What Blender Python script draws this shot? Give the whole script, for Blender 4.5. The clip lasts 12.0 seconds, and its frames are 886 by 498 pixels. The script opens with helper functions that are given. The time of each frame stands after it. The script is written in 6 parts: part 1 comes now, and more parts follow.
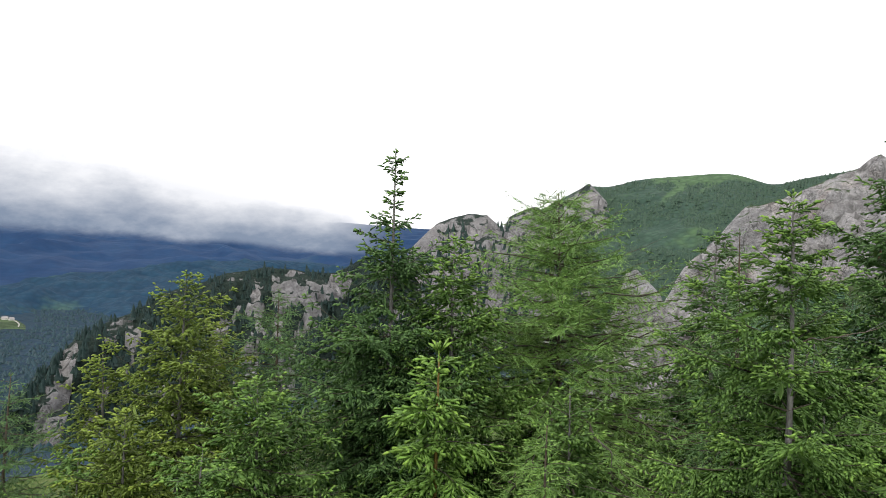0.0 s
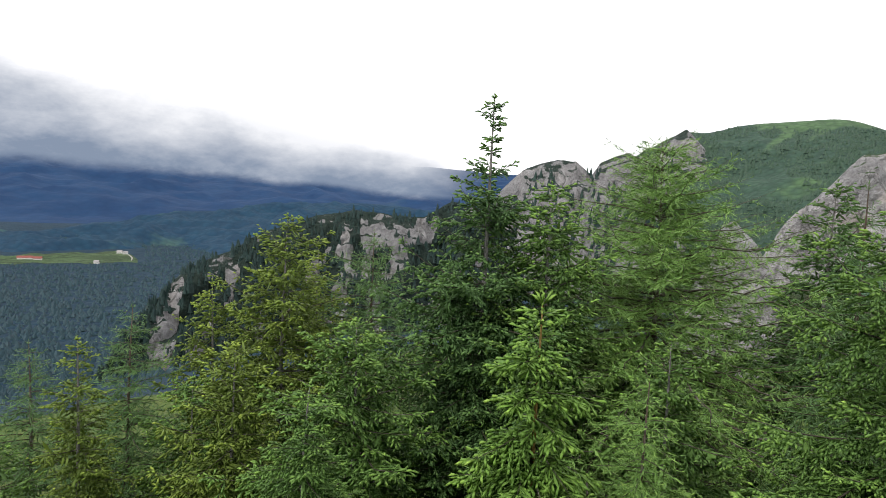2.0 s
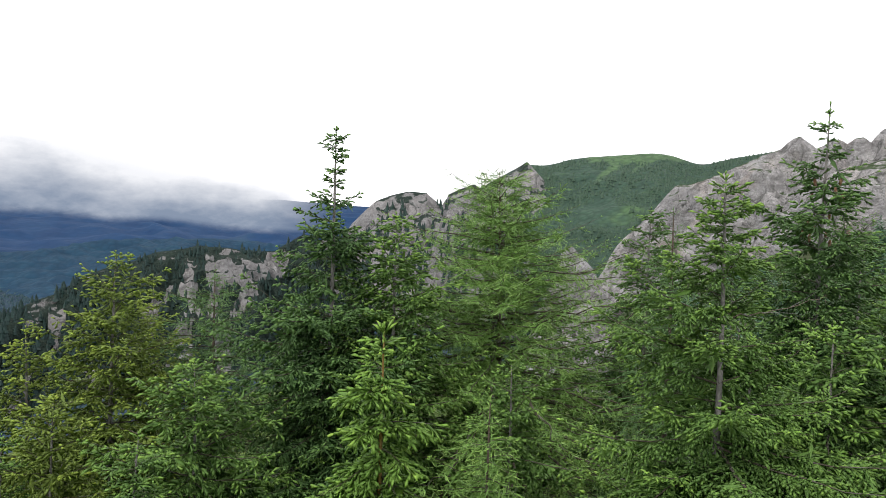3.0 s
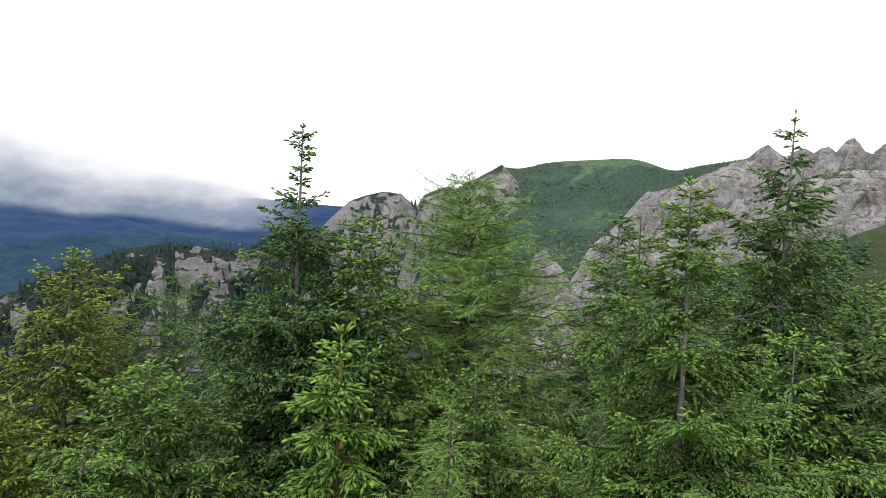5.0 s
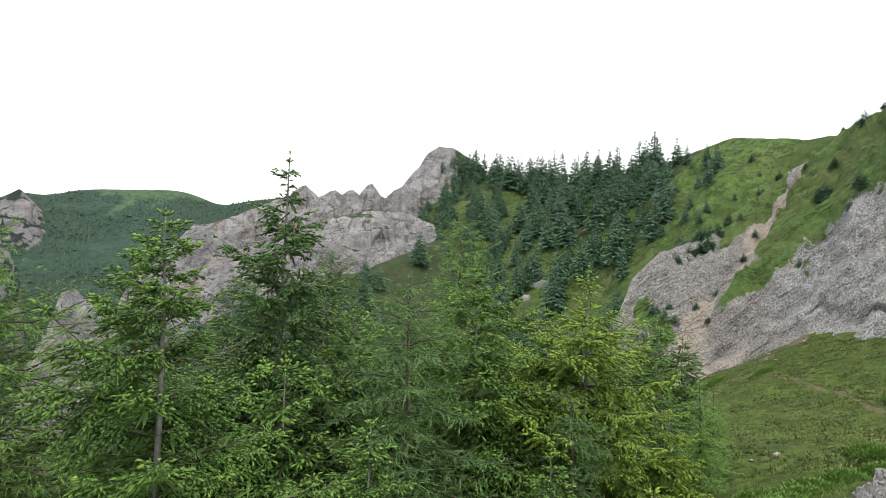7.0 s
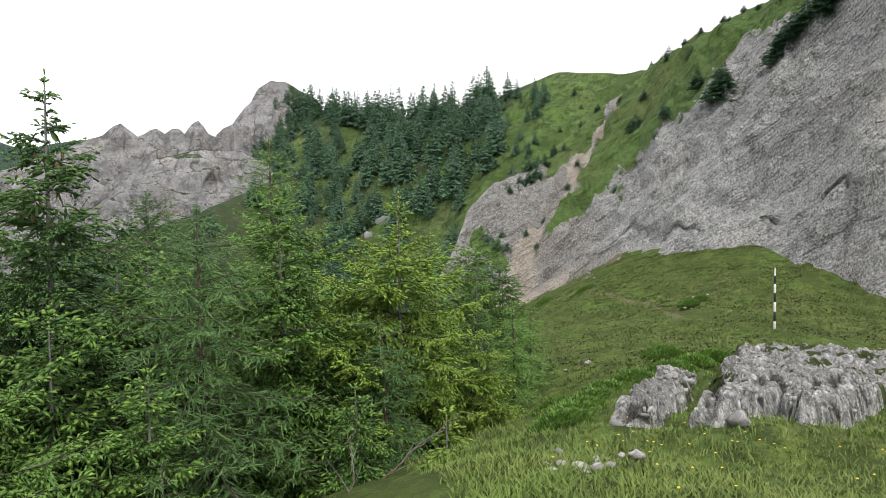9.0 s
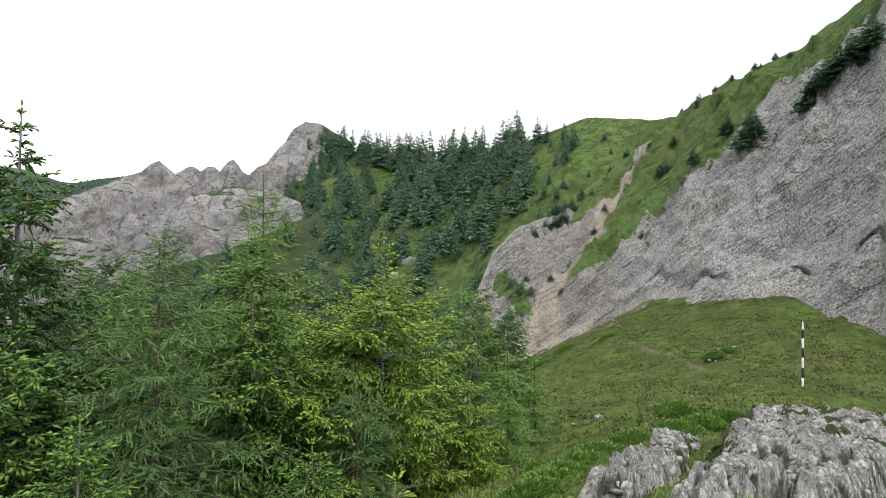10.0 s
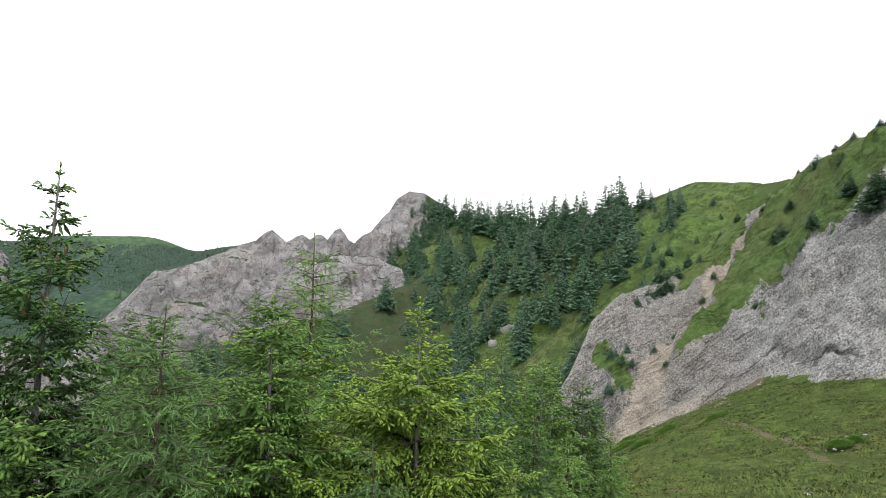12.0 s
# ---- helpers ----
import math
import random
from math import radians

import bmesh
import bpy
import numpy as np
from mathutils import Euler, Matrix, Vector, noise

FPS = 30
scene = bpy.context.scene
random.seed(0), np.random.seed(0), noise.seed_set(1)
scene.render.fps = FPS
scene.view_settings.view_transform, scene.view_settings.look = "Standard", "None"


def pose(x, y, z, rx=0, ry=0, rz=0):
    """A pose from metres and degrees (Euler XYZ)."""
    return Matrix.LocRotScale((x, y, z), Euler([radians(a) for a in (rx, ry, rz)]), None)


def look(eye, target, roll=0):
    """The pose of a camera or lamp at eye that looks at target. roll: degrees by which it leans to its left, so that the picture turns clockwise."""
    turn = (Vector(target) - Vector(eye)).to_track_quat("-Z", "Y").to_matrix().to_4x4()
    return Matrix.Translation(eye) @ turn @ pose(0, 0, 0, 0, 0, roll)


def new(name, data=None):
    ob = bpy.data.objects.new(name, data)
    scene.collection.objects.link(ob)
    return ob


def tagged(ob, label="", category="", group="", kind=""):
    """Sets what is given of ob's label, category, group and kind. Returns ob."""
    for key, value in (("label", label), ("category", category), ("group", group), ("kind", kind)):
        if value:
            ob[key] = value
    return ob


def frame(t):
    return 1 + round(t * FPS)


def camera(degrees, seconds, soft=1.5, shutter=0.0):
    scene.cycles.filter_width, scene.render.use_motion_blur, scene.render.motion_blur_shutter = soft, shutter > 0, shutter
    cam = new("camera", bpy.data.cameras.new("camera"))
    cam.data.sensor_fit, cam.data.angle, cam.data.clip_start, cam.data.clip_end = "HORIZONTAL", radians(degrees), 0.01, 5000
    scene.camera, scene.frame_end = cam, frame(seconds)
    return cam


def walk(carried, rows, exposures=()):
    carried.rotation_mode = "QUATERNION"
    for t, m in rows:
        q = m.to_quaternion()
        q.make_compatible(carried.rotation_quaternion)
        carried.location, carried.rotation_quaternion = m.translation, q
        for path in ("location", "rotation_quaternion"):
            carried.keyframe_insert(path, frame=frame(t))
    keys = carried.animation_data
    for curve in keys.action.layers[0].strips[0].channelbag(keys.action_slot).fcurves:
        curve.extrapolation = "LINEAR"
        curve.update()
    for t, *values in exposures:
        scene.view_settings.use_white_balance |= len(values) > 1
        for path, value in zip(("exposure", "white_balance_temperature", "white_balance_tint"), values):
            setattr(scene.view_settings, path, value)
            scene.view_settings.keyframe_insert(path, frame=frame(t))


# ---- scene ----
cam = camera(68.1, 12.0, soft=0.35)
# seconds, eye in metres, turn in degrees
PATH = [
    (0, 0.000, 0.000, 1.600, 90.00, -2.00, -0.00),
    (0.5, 0.013, -0.012, 1.615, 90.89, -2.24, -0.44),
    (1, -0.024, 0.007, 1.611, 89.94, -3.41, 0.26),
    (1.5, -0.115, 0.055, 1.638, 88.70, -3.83, 4.59),
    (2, -0.200, 0.073, 1.627, 84.93, -3.05, 7.50),
    (2.5, -0.161, 0.037, 1.612, 86.36, -3.31, 3.59),
    (3, -0.053, 0.033, 1.624, 88.24, -1.97, -5.31),
    (3.5, -0.040, 0.066, 1.635, 89.16, -2.37, -1.88),
    (3.7, -0.059, 0.067, 1.622, 88.63, -3.17, -0.71),
    (5.5, 0.306, 0.191, 1.641, 88.50, -2.41, -18.88),
    (6, 0.612, 0.117, 1.655, 89.86, -1.58, -35.99),
    (6.5, 0.776, 0.108, 1.653, 92.46, -2.10, -42.59),
    (7, 0.871, 0.109, 1.665, 92.91, -1.53, -45.46),
    (7.5, 1.026, 0.046, 1.616, 92.33, -1.92, -51.26),
    (7.7, 1.095, 0.028, 1.601, 90.82, -1.14, -52.73),
    (9.3, 1.833, -0.133, 1.480, 88.13, 0.95, -59.91),
    (9.5, 1.984, -0.195, 1.462, 89.54, 1.09, -60.09),
    (10, 2.520, -0.358, 1.535, 91.16, -0.15, -56.34),
    (10.5, 3.028, -0.423, 1.462, 92.95, -1.13, -57.06),
    (11, 3.394, -0.382, 1.390, 92.90, -3.71, -55.56),
    (11.5, 3.654, -0.351, 1.485, 95.23, -1.24, -44.79),
    (12, 3.923, -0.518, 1.557, 96.95, -1.13, -47.36),
]
walk(cam, [(t, pose(x, y, z, rx, ry, rz)) for t, x, y, z, rx, ry, rz in PATH])

# ---- light: a bright, closed overcast ----
world = bpy.data.worlds.new("overcast")
scene.world = world
world.use_nodes = True
wn, wl = world.node_tree.nodes, world.node_tree.links
wn.clear()
sky = wn.new("ShaderNodeTexSky")
sky.sky_type, sky.sun_disc = "NISHITA", False
sky.sun_elevation, sky.sun_rotation = radians(48), radians(215)
sky_bg = wn.new("ShaderNodeBackground")
sky_bg.inputs["Strength"].default_value = 0.1
wl.new(sky.outputs["Color"], sky_bg.inputs["Color"])
deck = wn.new("ShaderNodeBackground")
deck.inputs["Color"].default_value = (1.0, 0.975, 1.0, 1)
deck.inputs["Strength"].default_value = 1.55
both = wn.new("ShaderNodeMixShader")
both.inputs[0].default_value = 0.88
wl.new(sky_bg.outputs[0], both.inputs[1])
wl.new(deck.outputs[0], both.inputs[2])
wl.new(both.outputs[0], wn.new("ShaderNodeOutputWorld").inputs["Surface"])

sun = new("sun", bpy.data.lights.new("sun", "SUN"))
sun.data.energy, sun.data.angle, sun.data.color = 2.0, radians(18), (1.0, 0.96, 0.9)
sun.matrix_world = look((-30, -45, 62), (0, 0, 0))
tagged(sun, kind="structure")


# ---- materials ----
class Nodes:
    """A small builder for node materials."""

    def __init__(self, name):
        self.mat = bpy.data.materials.new(name)
        self.mat.use_nodes = True
        self.t = self.mat.node_tree
        self.bsdf = self.t.nodes["Principled BSDF"]
        self.bsdf.inputs["Roughness"].default_value = 0.85
        self.pos = self.t.nodes.new("ShaderNodeNewGeometry").outputs["Position"]

    def put(self, value, socket):
        if isinstance(value, bpy.types.NodeSocket):
            self.t.links.new(value, socket)
        elif isinstance(value, tuple) and len(value) == 3 and socket.type == "RGBA":
            socket.default_value = (*value, 1)
        else:
            socket.default_value = value

    def stretch(self, sx, sy, sz, turn=(0, 0, 0)):
        m = self.t.nodes.new("ShaderNodeMapping")
        m.vector_type = "TEXTURE"
        m.inputs["Scale"].default_value = (1 / sx, 1 / sy, 1 / sz)
        m.inputs["Rotation"].default_value = [radians(a) for a in turn]
        self.t.links.new(self.pos, m.inputs["Vector"])
        return m.outputs[0]

    def noise(self, scale, detail=4.0, rough=0.55, vector=None):
        n = self.t.nodes.new("ShaderNodeTexNoise")
        n.inputs["Scale"].default_value, n.inputs["Detail"].default_value, n.inputs["Roughness"].default_value = scale, detail, rough
        self.t.links.new(vector or self.pos, n.inputs["Vector"])
        return n.outputs["Fac"]

    def cells(self, scale, feature="F1", vector=None, out="Distance"):
        n = self.t.nodes.new("ShaderNodeTexVoronoi")
        n.feature = feature
        n.inputs["Scale"].default_value = scale
        self.t.links.new(vector or self.pos, n.inputs["Vector"])
        return n.outputs[out]

    def ramp(self, value, lo, hi, a=0.0, b=1.0):
        n = self.t.nodes.new("ShaderNodeMapRange")
        n.interpolation_type = "SMOOTHSTEP"
        for key, v in (("Value", value), ("From Min", lo), ("From Max", hi), ("To Min", a), ("To Max", b)):
            self.put(v, n.inputs[key])
        return n.outputs[0]

    def math(self, op, a, b=0.0):
        n = self.t.nodes.new("ShaderNodeMath")
        n.operation = op
        self.put(a, n.inputs[0])
        self.put(b, n.inputs[1])
        return n.outputs[0]

    def mix(self, fac, a, b, blend="MIX"):
        n = self.t.nodes.new("ShaderNodeMix")
        n.data_type, n.blend_type = "RGBA", blend
        self.put(fac, n.inputs[0])
        self.put(a, n.inputs[6])
        self.put(b, n.inputs[7])
        return n.outputs[2]

    def attr(self, name, out="Fac"):
        n = self.t.nodes.new("ShaderNodeAttribute")
        n.attribute_name = name
        return n.outputs[out]

    def upward(self):
        n = self.t.nodes.new("ShaderNodeSeparateXYZ")
        self.t.links.new(self.t.nodes.new("ShaderNodeNewGeometry").outputs["Normal"], n.inputs[0])
        return n.outputs[2]

    def each(self):
        return self.t.nodes.new("ShaderNodeObjectInfo").outputs["Random"]

    def island(self):
        return self.t.nodes.new("ShaderNodeNewGeometry").outputs["Random Per Island"]

    def bump(self, height, strength, distance):
        n = self.t.nodes.new("ShaderNodeBump")
        n.inputs["Strength"].default_value, n.inputs["Distance"].default_value = strength, distance
        self.t.links.new(height, n.inputs["Height"])
        self.t.links.new(n.outputs[0], self.bsdf.inputs["Normal"])

    def done(self, colour, rough=None):
        self.put(colour, self.bsdf.inputs["Base Color"])
        if rough is not None:
            self.put(rough, self.bsdf.inputs["Roughness"])
        self.bsdf.inputs["Specular IOR Level"].default_value = 0.25
        return self.mat


def limestone(name, grain, warm=0.35, grass=(0.075, 0.12, 0.03), cover_flat=0.72, tone=1.0):
    """Grey to pinkish limestone with cracks, stains and grass on its ledges. grain: metres of its main blocks."""
    n = Nodes(name)
    big = n.noise(0.35 / grain, 5)
    mid = n.noise(1.6 / grain, 6, 0.65)
    fine = n.noise(9.0 / grain, 5, 0.7)
    bed = n.noise(1.0 / grain, 5, 0.6, n.stretch(0.5, 0.5, 2.6, (18, -24, 0)))
    warp = n.t.nodes.new("ShaderNodeVectorMath")
    warp.operation = "MULTIPLY_ADD"
    n.put(n.t.nodes.new("ShaderNodeTexNoise").outputs["Color"], warp.inputs[0])
    warp.inputs[0].links[0].from_node.inputs["Scale"].default_value = 0.5 / grain
    n.t.links.new(n.pos, warp.inputs[0].links[0].from_node.inputs["Vector"])
    warp.inputs[1].default_value = (2.4 * grain, 2.4 * grain, 2.4 * grain)
    n.t.links.new(n.stretch(1, 1, 0.5, (0, 20, 30)), warp.inputs[2])
    crack = n.cells(0.5 / grain, "DISTANCE_TO_EDGE", warp.outputs[0])
    c = n.mix(n.ramp(big, 0.35, 0.68), (0.36 * tone, 0.36 * tone, 0.365 * tone), (0.49 * tone, 0.478 * tone, 0.470 * tone))
    c = n.mix(n.math("MULTIPLY", n.ramp(n.noise(0.6 / grain, 3), 0.5, 0.72), warm), c, (0.40, 0.26, 0.17))
    c = n.mix(n.ramp(bed, 0.42, 0.62, 0.0, 0.55), c, (0.16, 0.155, 0.155))
    c = n.mix(n.ramp(mid, 0.45, 0.75, 0.0, 0.6), c, (0.46 * tone, 0.445 * tone, 0.435 * tone))
    c = n.mix(n.ramp(fine, 0.35, 0.7, 0.45, 0.0), c, (0.10, 0.10, 0.10))
    c = n.mix(n.math("MULTIPLY", n.ramp(crack, 0.0, 0.05, 0.7, 0.0), n.ramp(big, 0.45, 0.6)), c, (0.07, 0.07, 0.065))
    fissure = n.math("ABSOLUTE", n.math("SUBTRACT", n.noise(0.45 / grain, 6, 0.6, n.stretch(1, 1, 0.7, (25, -30, 10))), 0.5))
    c = n.mix(n.ramp(fissure, 0.0, 0.012, 0.7, 0.0), c, (0.07, 0.07, 0.065))
    fissure2 = n.math("ABSOLUTE", n.math("SUBTRACT", n.noise(1.1 / grain, 5, 0.6, n.stretch(1, 1, 0.45, (-20, 30, 40))), 0.5))
    c = n.mix(n.ramp(fissure2, 0.0, 0.014, 0.5, 0.0), c, (0.10, 0.10, 0.095))
    green = n.mix(n.ramp(fine, 0.3, 0.7), grass, (grass[0] * 0.5, grass[1] * 0.55, grass[2] * 0.6))
    lie = n.math("ADD", n.upward(), n.math("MULTIPLY", n.math("SUBTRACT", mid, 0.5), 0.7))
    m = n.math("MAXIMUM", n.ramp(lie, cover_flat, cover_flat + 0.14), n.ramp(n.math("ADD", n.attr("cover"), n.math("MULTIPLY", n.math("SUBTRACT", mid, 0.5), 0.5)), 0.42, 0.58))
    c = n.mix(m, c, green)
    n.bump(n.math("ADD", n.math("ADD", mid, n.math("MULTIPLY", fine, 0.5)), n.math("MULTIPLY", n.ramp(crack, 0.0, 0.1), 0.3)), 0.9, 0.3 * grain)
    return n.done(c, 0.9)


def conglomerate():
    """The near slab: pale grey pebble rock in tilted beds, with dun stains, scree and grass bands."""
    n = Nodes("conglomerate")
    tilt = (-34, 0, 0)
    broad = n.noise(0.07, 4)
    bed = n.noise(0.42, 6, 0.62, n.stretch(0.45, 0.30, 3.2, tilt))
    thin_bed = n.noise(1.5, 5, 0.65, n.stretch(0.5, 0.35, 3.4, tilt))
    peb = n.cells(6.0)
    peb2 = n.cells(1.9)
    tone = n.cells(6.0, "F1", None, "Color")
    fine = n.noise(6.5, 5, 0.8)
    mid = n.noise(0.9, 6, 0.68)
    c = n.mix(n.ramp(broad, 0.38, 0.62), (0.515, 0.53, 0.512), (0.60, 0.61, 0.572))
    c = n.mix(n.ramp(n.noise(0.13, 5, 0.6), 0.50, 0.68, 0.0, 0.5), c, (0.47, 0.41, 0.345))
    c = n.mix(n.ramp(n.noise(0.30, 5, 0.6, n.stretch(1, 0.5, 2.2, tilt)), 0.54, 0.68, 0.0, 0.45), c, (0.36, 0.35, 0.34))
    c = n.mix(n.ramp(tone, 0.25, 0.85, 0.0, 0.45), c, (0.74, 0.735, 0.71))
    c = n.mix(n.ramp(bed, 0.34, 0.44, 0.35, 0.0), c, (0.21, 0.21, 0.205))
    c = n.mix(n.ramp(thin_bed, 0.34, 0.43, 0.45, 0.0), c, (0.17, 0.168, 0.165))
    cracked = n.ramp(n.noise(0.11, 3), 0.44, 0.58)
    for scale, width, depth in ((0.22, 0.010, 0.9), (0.6, 0.012, 0.6)):
        seam = n.math("ABSOLUTE", n.math("SUBTRACT", n.noise(scale, 5, 0.6, n.stretch(0.35, 0.25, 2.6, tilt)), 0.5))
        c = n.mix(n.math("MULTIPLY", n.ramp(n.noise(scale * 0.35, 3), 0.42, 0.58), n.ramp(seam, 0.0, width, depth, 0.0)), c, (0.11, 0.108, 0.104))
    fissure = n.math("ABSOLUTE", n.math("SUBTRACT", n.noise(0.2, 5, 0.6, n.stretch(0.6, 0.45, 1.8, tilt)), 0.5))
    c = n.mix(n.math("MULTIPLY", cracked, n.ramp(fissure, 0.0, 0.008, 0.9, 0.0)), c, (0.05, 0.05, 0.05))
    c = n.mix(n.ramp(peb, 0.40, 0.75, 0.0, 0.5), c, (0.17, 0.17, 0.165))
    c = n.mix(n.ramp(peb2, 0.5, 0.85, 0.0, 0.25), c, (0.18, 0.18, 0.175))
    c = n.mix(n.ramp(fine, 0.40, 0.50, 0.85, 0.0), c, (0.12, 0.12, 0.115))
    c = n.mix(n.ramp(fine, 0.52, 0.62, 0.0, 0.6), c, (0.80, 0.795, 0.765))
    earthy = n.math("ADD", n.attr("scree"), n.math("MULTIPLY", n.math("SUBTRACT", mid, 0.5), 0.7))
    c = n.mix(n.ramp(earthy, 0.12, 0.42, 0.0, 0.62), c, n.mix(n.ramp(fine, 0.4, 0.58), (0.115, 0.105, 0.092), (0.36, 0.335, 0.30)))
    scree = n.math("ADD", n.attr("scree"), n.math("MULTIPLY", n.math("SUBTRACT", n.noise(0.7, 6, 0.7), 0.5), 1.0))
    c = n.mix(n.ramp(scree, 0.62, 0.92, 0.0, 0.8), c, n.mix(n.ramp(fine, 0.35, 0.6), (0.34, 0.29, 0.235), (0.68, 0.61, 0.51)))
    green = n.mix(n.ramp(n.noise(1.7, 5, 0.7), 0.35, 0.68), (0.150, 0.245, 0.068), (0.098, 0.165, 0.050))
    green = n.mix(n.ramp(n.noise(0.12, 4), 0.45, 0.65, 0.0, 0.5), green, (0.18, 0.21, 0.080))
    cover = n.math("ADD", n.attr("cover"), n.math("ADD", n.math("MULTIPLY", n.math("SUBTRACT", mid, 0.5), 1.3), n.math("MULTIPLY", n.math("SUBTRACT", n.noise(0.2, 5, 0.6, n.stretch(0.8, 0.5, 2.2, tilt)), 0.5), 1.1)))
    c = n.mix(n.ramp(cover, 0.44, 0.56), c, green)
    n.bump(n.math("ADD", n.math("ADD", n.math("MULTIPLY", bed, 2.0), n.math("ADD", n.math("MULTIPLY", thin_bed, 1.6), n.ramp(fissure, 0.0, 0.02))), n.math("ADD", n.math("MULTIPLY", mid, 1.2), n.math("SUBTRACT", n.math("MULTIPLY", fine, 0.5), n.math("MULTIPLY", peb, 0.5)))), 1.0, 0.32)
    return n.done(c, 0.9)


def turf(name, a, b, dry, scale, near=True):
    n = Nodes(name)
    fine = n.noise(9.0 / scale, 5, 0.7)
    mid = n.noise(1.1 / scale, 6, 0.65)
    broad = n.noise(0.16 / scale, 4)
    c = n.mix(n.ramp(mid, 0.35, 0.66), a, b)
    c = n.mix(n.ramp(broad, 0.48, 0.66, 0.0, 0.7), c, dry)
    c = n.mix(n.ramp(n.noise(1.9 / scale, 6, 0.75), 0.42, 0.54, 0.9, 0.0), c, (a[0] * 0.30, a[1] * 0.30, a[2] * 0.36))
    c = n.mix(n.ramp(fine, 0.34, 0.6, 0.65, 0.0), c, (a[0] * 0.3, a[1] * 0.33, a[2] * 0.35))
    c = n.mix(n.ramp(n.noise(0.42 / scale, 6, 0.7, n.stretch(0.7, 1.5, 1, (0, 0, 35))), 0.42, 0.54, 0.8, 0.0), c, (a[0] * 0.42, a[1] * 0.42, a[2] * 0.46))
    scrub = n.math("ADD", n.attr("cover"), n.math("MULTIPLY", n.math("SUBTRACT", n.noise(0.5 / scale, 5, 0.7), 0.5), 1.6))
    c = n.mix(n.ramp(scrub, 0.42, 0.62, 0.0, 0.85), c, n.mix(n.ramp(mid, 0.4, 0.6), (0.034, 0.060, 0.026), (0.056, 0.066, 0.034)))
    bare = n.math("ADD", n.attr("bare"), n.math("MULTIPLY", n.math("SUBTRACT", mid, 0.5), 0.8))
    c = n.mix(n.ramp(bare, 0.45, 0.6), c, n.mix(fine, (0.06, 0.052, 0.03), (0.25, 0.215, 0.13)))
    n.bump(n.math("ADD", mid, n.math("MULTIPLY", fine, 0.5)), 0.9, 0.3 * scale)
    return n.done(c, 0.95)


def far_wood(name, a, b, size, pale=None, deep=0.75):
    """Woods seen from far off: crowns as cells, the shade between them put into the colour."""
    n = Nodes(name)
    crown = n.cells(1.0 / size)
    broad = n.noise(0.06 / size, 5, 0.6)
    c = n.mix(n.ramp(n.noise(0.3 / size, 4), 0.35, 0.65), a, b)
    if pale:
        open_ground = n.math("MAXIMUM", n.ramp(n.math("ADD", n.attr("cover"), n.math("SUBTRACT", broad, 0.5)), 0.35, 0.6), n.ramp(broad, 0.58, 0.68))
        c = n.mix(n.math("MULTIPLY", open_ground, 0.85), c, pale)
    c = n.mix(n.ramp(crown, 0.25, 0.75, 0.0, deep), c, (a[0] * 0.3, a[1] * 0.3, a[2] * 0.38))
    n.bump(crown, deep, -0.8 * size)
    return n.done(c, 0.95)


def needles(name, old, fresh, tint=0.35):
    """Conifer leaves: darker old needles (also for the shade inside crowns), pale new shoots at the tips."""
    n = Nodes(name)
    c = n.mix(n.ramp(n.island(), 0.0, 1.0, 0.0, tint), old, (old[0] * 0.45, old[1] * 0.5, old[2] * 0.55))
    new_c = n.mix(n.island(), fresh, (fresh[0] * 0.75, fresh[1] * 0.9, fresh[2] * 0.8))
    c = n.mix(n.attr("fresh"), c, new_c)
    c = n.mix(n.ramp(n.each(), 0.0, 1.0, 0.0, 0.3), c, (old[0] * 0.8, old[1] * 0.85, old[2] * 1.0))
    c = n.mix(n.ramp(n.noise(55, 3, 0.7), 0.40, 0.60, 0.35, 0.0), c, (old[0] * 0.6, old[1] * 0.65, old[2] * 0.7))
    n.done(c, 0.55)
    n.put(c, n.bsdf.inputs["Base Color"])
    n.bsdf.inputs["Specular IOR Level"].default_value = 0.3
    thin = n.t.nodes.new("ShaderNodeBsdfTranslucent")
    n.put(n.mix(0.5, c, (0.14, 0.22, 0.03)), thin.inputs["Color"])
    join = n.t.nodes.new("ShaderNodeMixShader")
    join.inputs[0].default_value = 0.14
    n.t.links.new(n.bsdf.outputs[0], join.inputs[1])
    n.t.links.new(thin.outputs[0], join.inputs[2])
    n.t.links.new(join.outputs[0], n.t.nodes["Material Output"].inputs["Surface"])
    return n.mat


def bark(name, a, b):
    n = Nodes(name)
    f = n.noise(38, 5, 0.7, n.stretch(1, 1, 0.35))
    g = n.noise(7, 3)
    c = n.mix(n.ramp(f, 0.35, 0.65), a, b)
    c = n.mix(n.ramp(g, 0.5, 0.7, 0.0, 0.5), c, (0.22, 0.22, 0.2))
    n.bump(f, 0.7, 0.01)
    return n.done(c, 0.9)


def plain(name, colour, rough=0.7, grain=30.0, vary=0.25):
    n = Nodes(name)
    dark = tuple(v * (1 - vary) for v in colour)
    f = n.noise(grain, 4, 0.6)
    n.bump(f, 0.2, 0.005)
    return n.done(n.mix(n.ramp(f, 0.3, 0.7), colour, dark), rough)


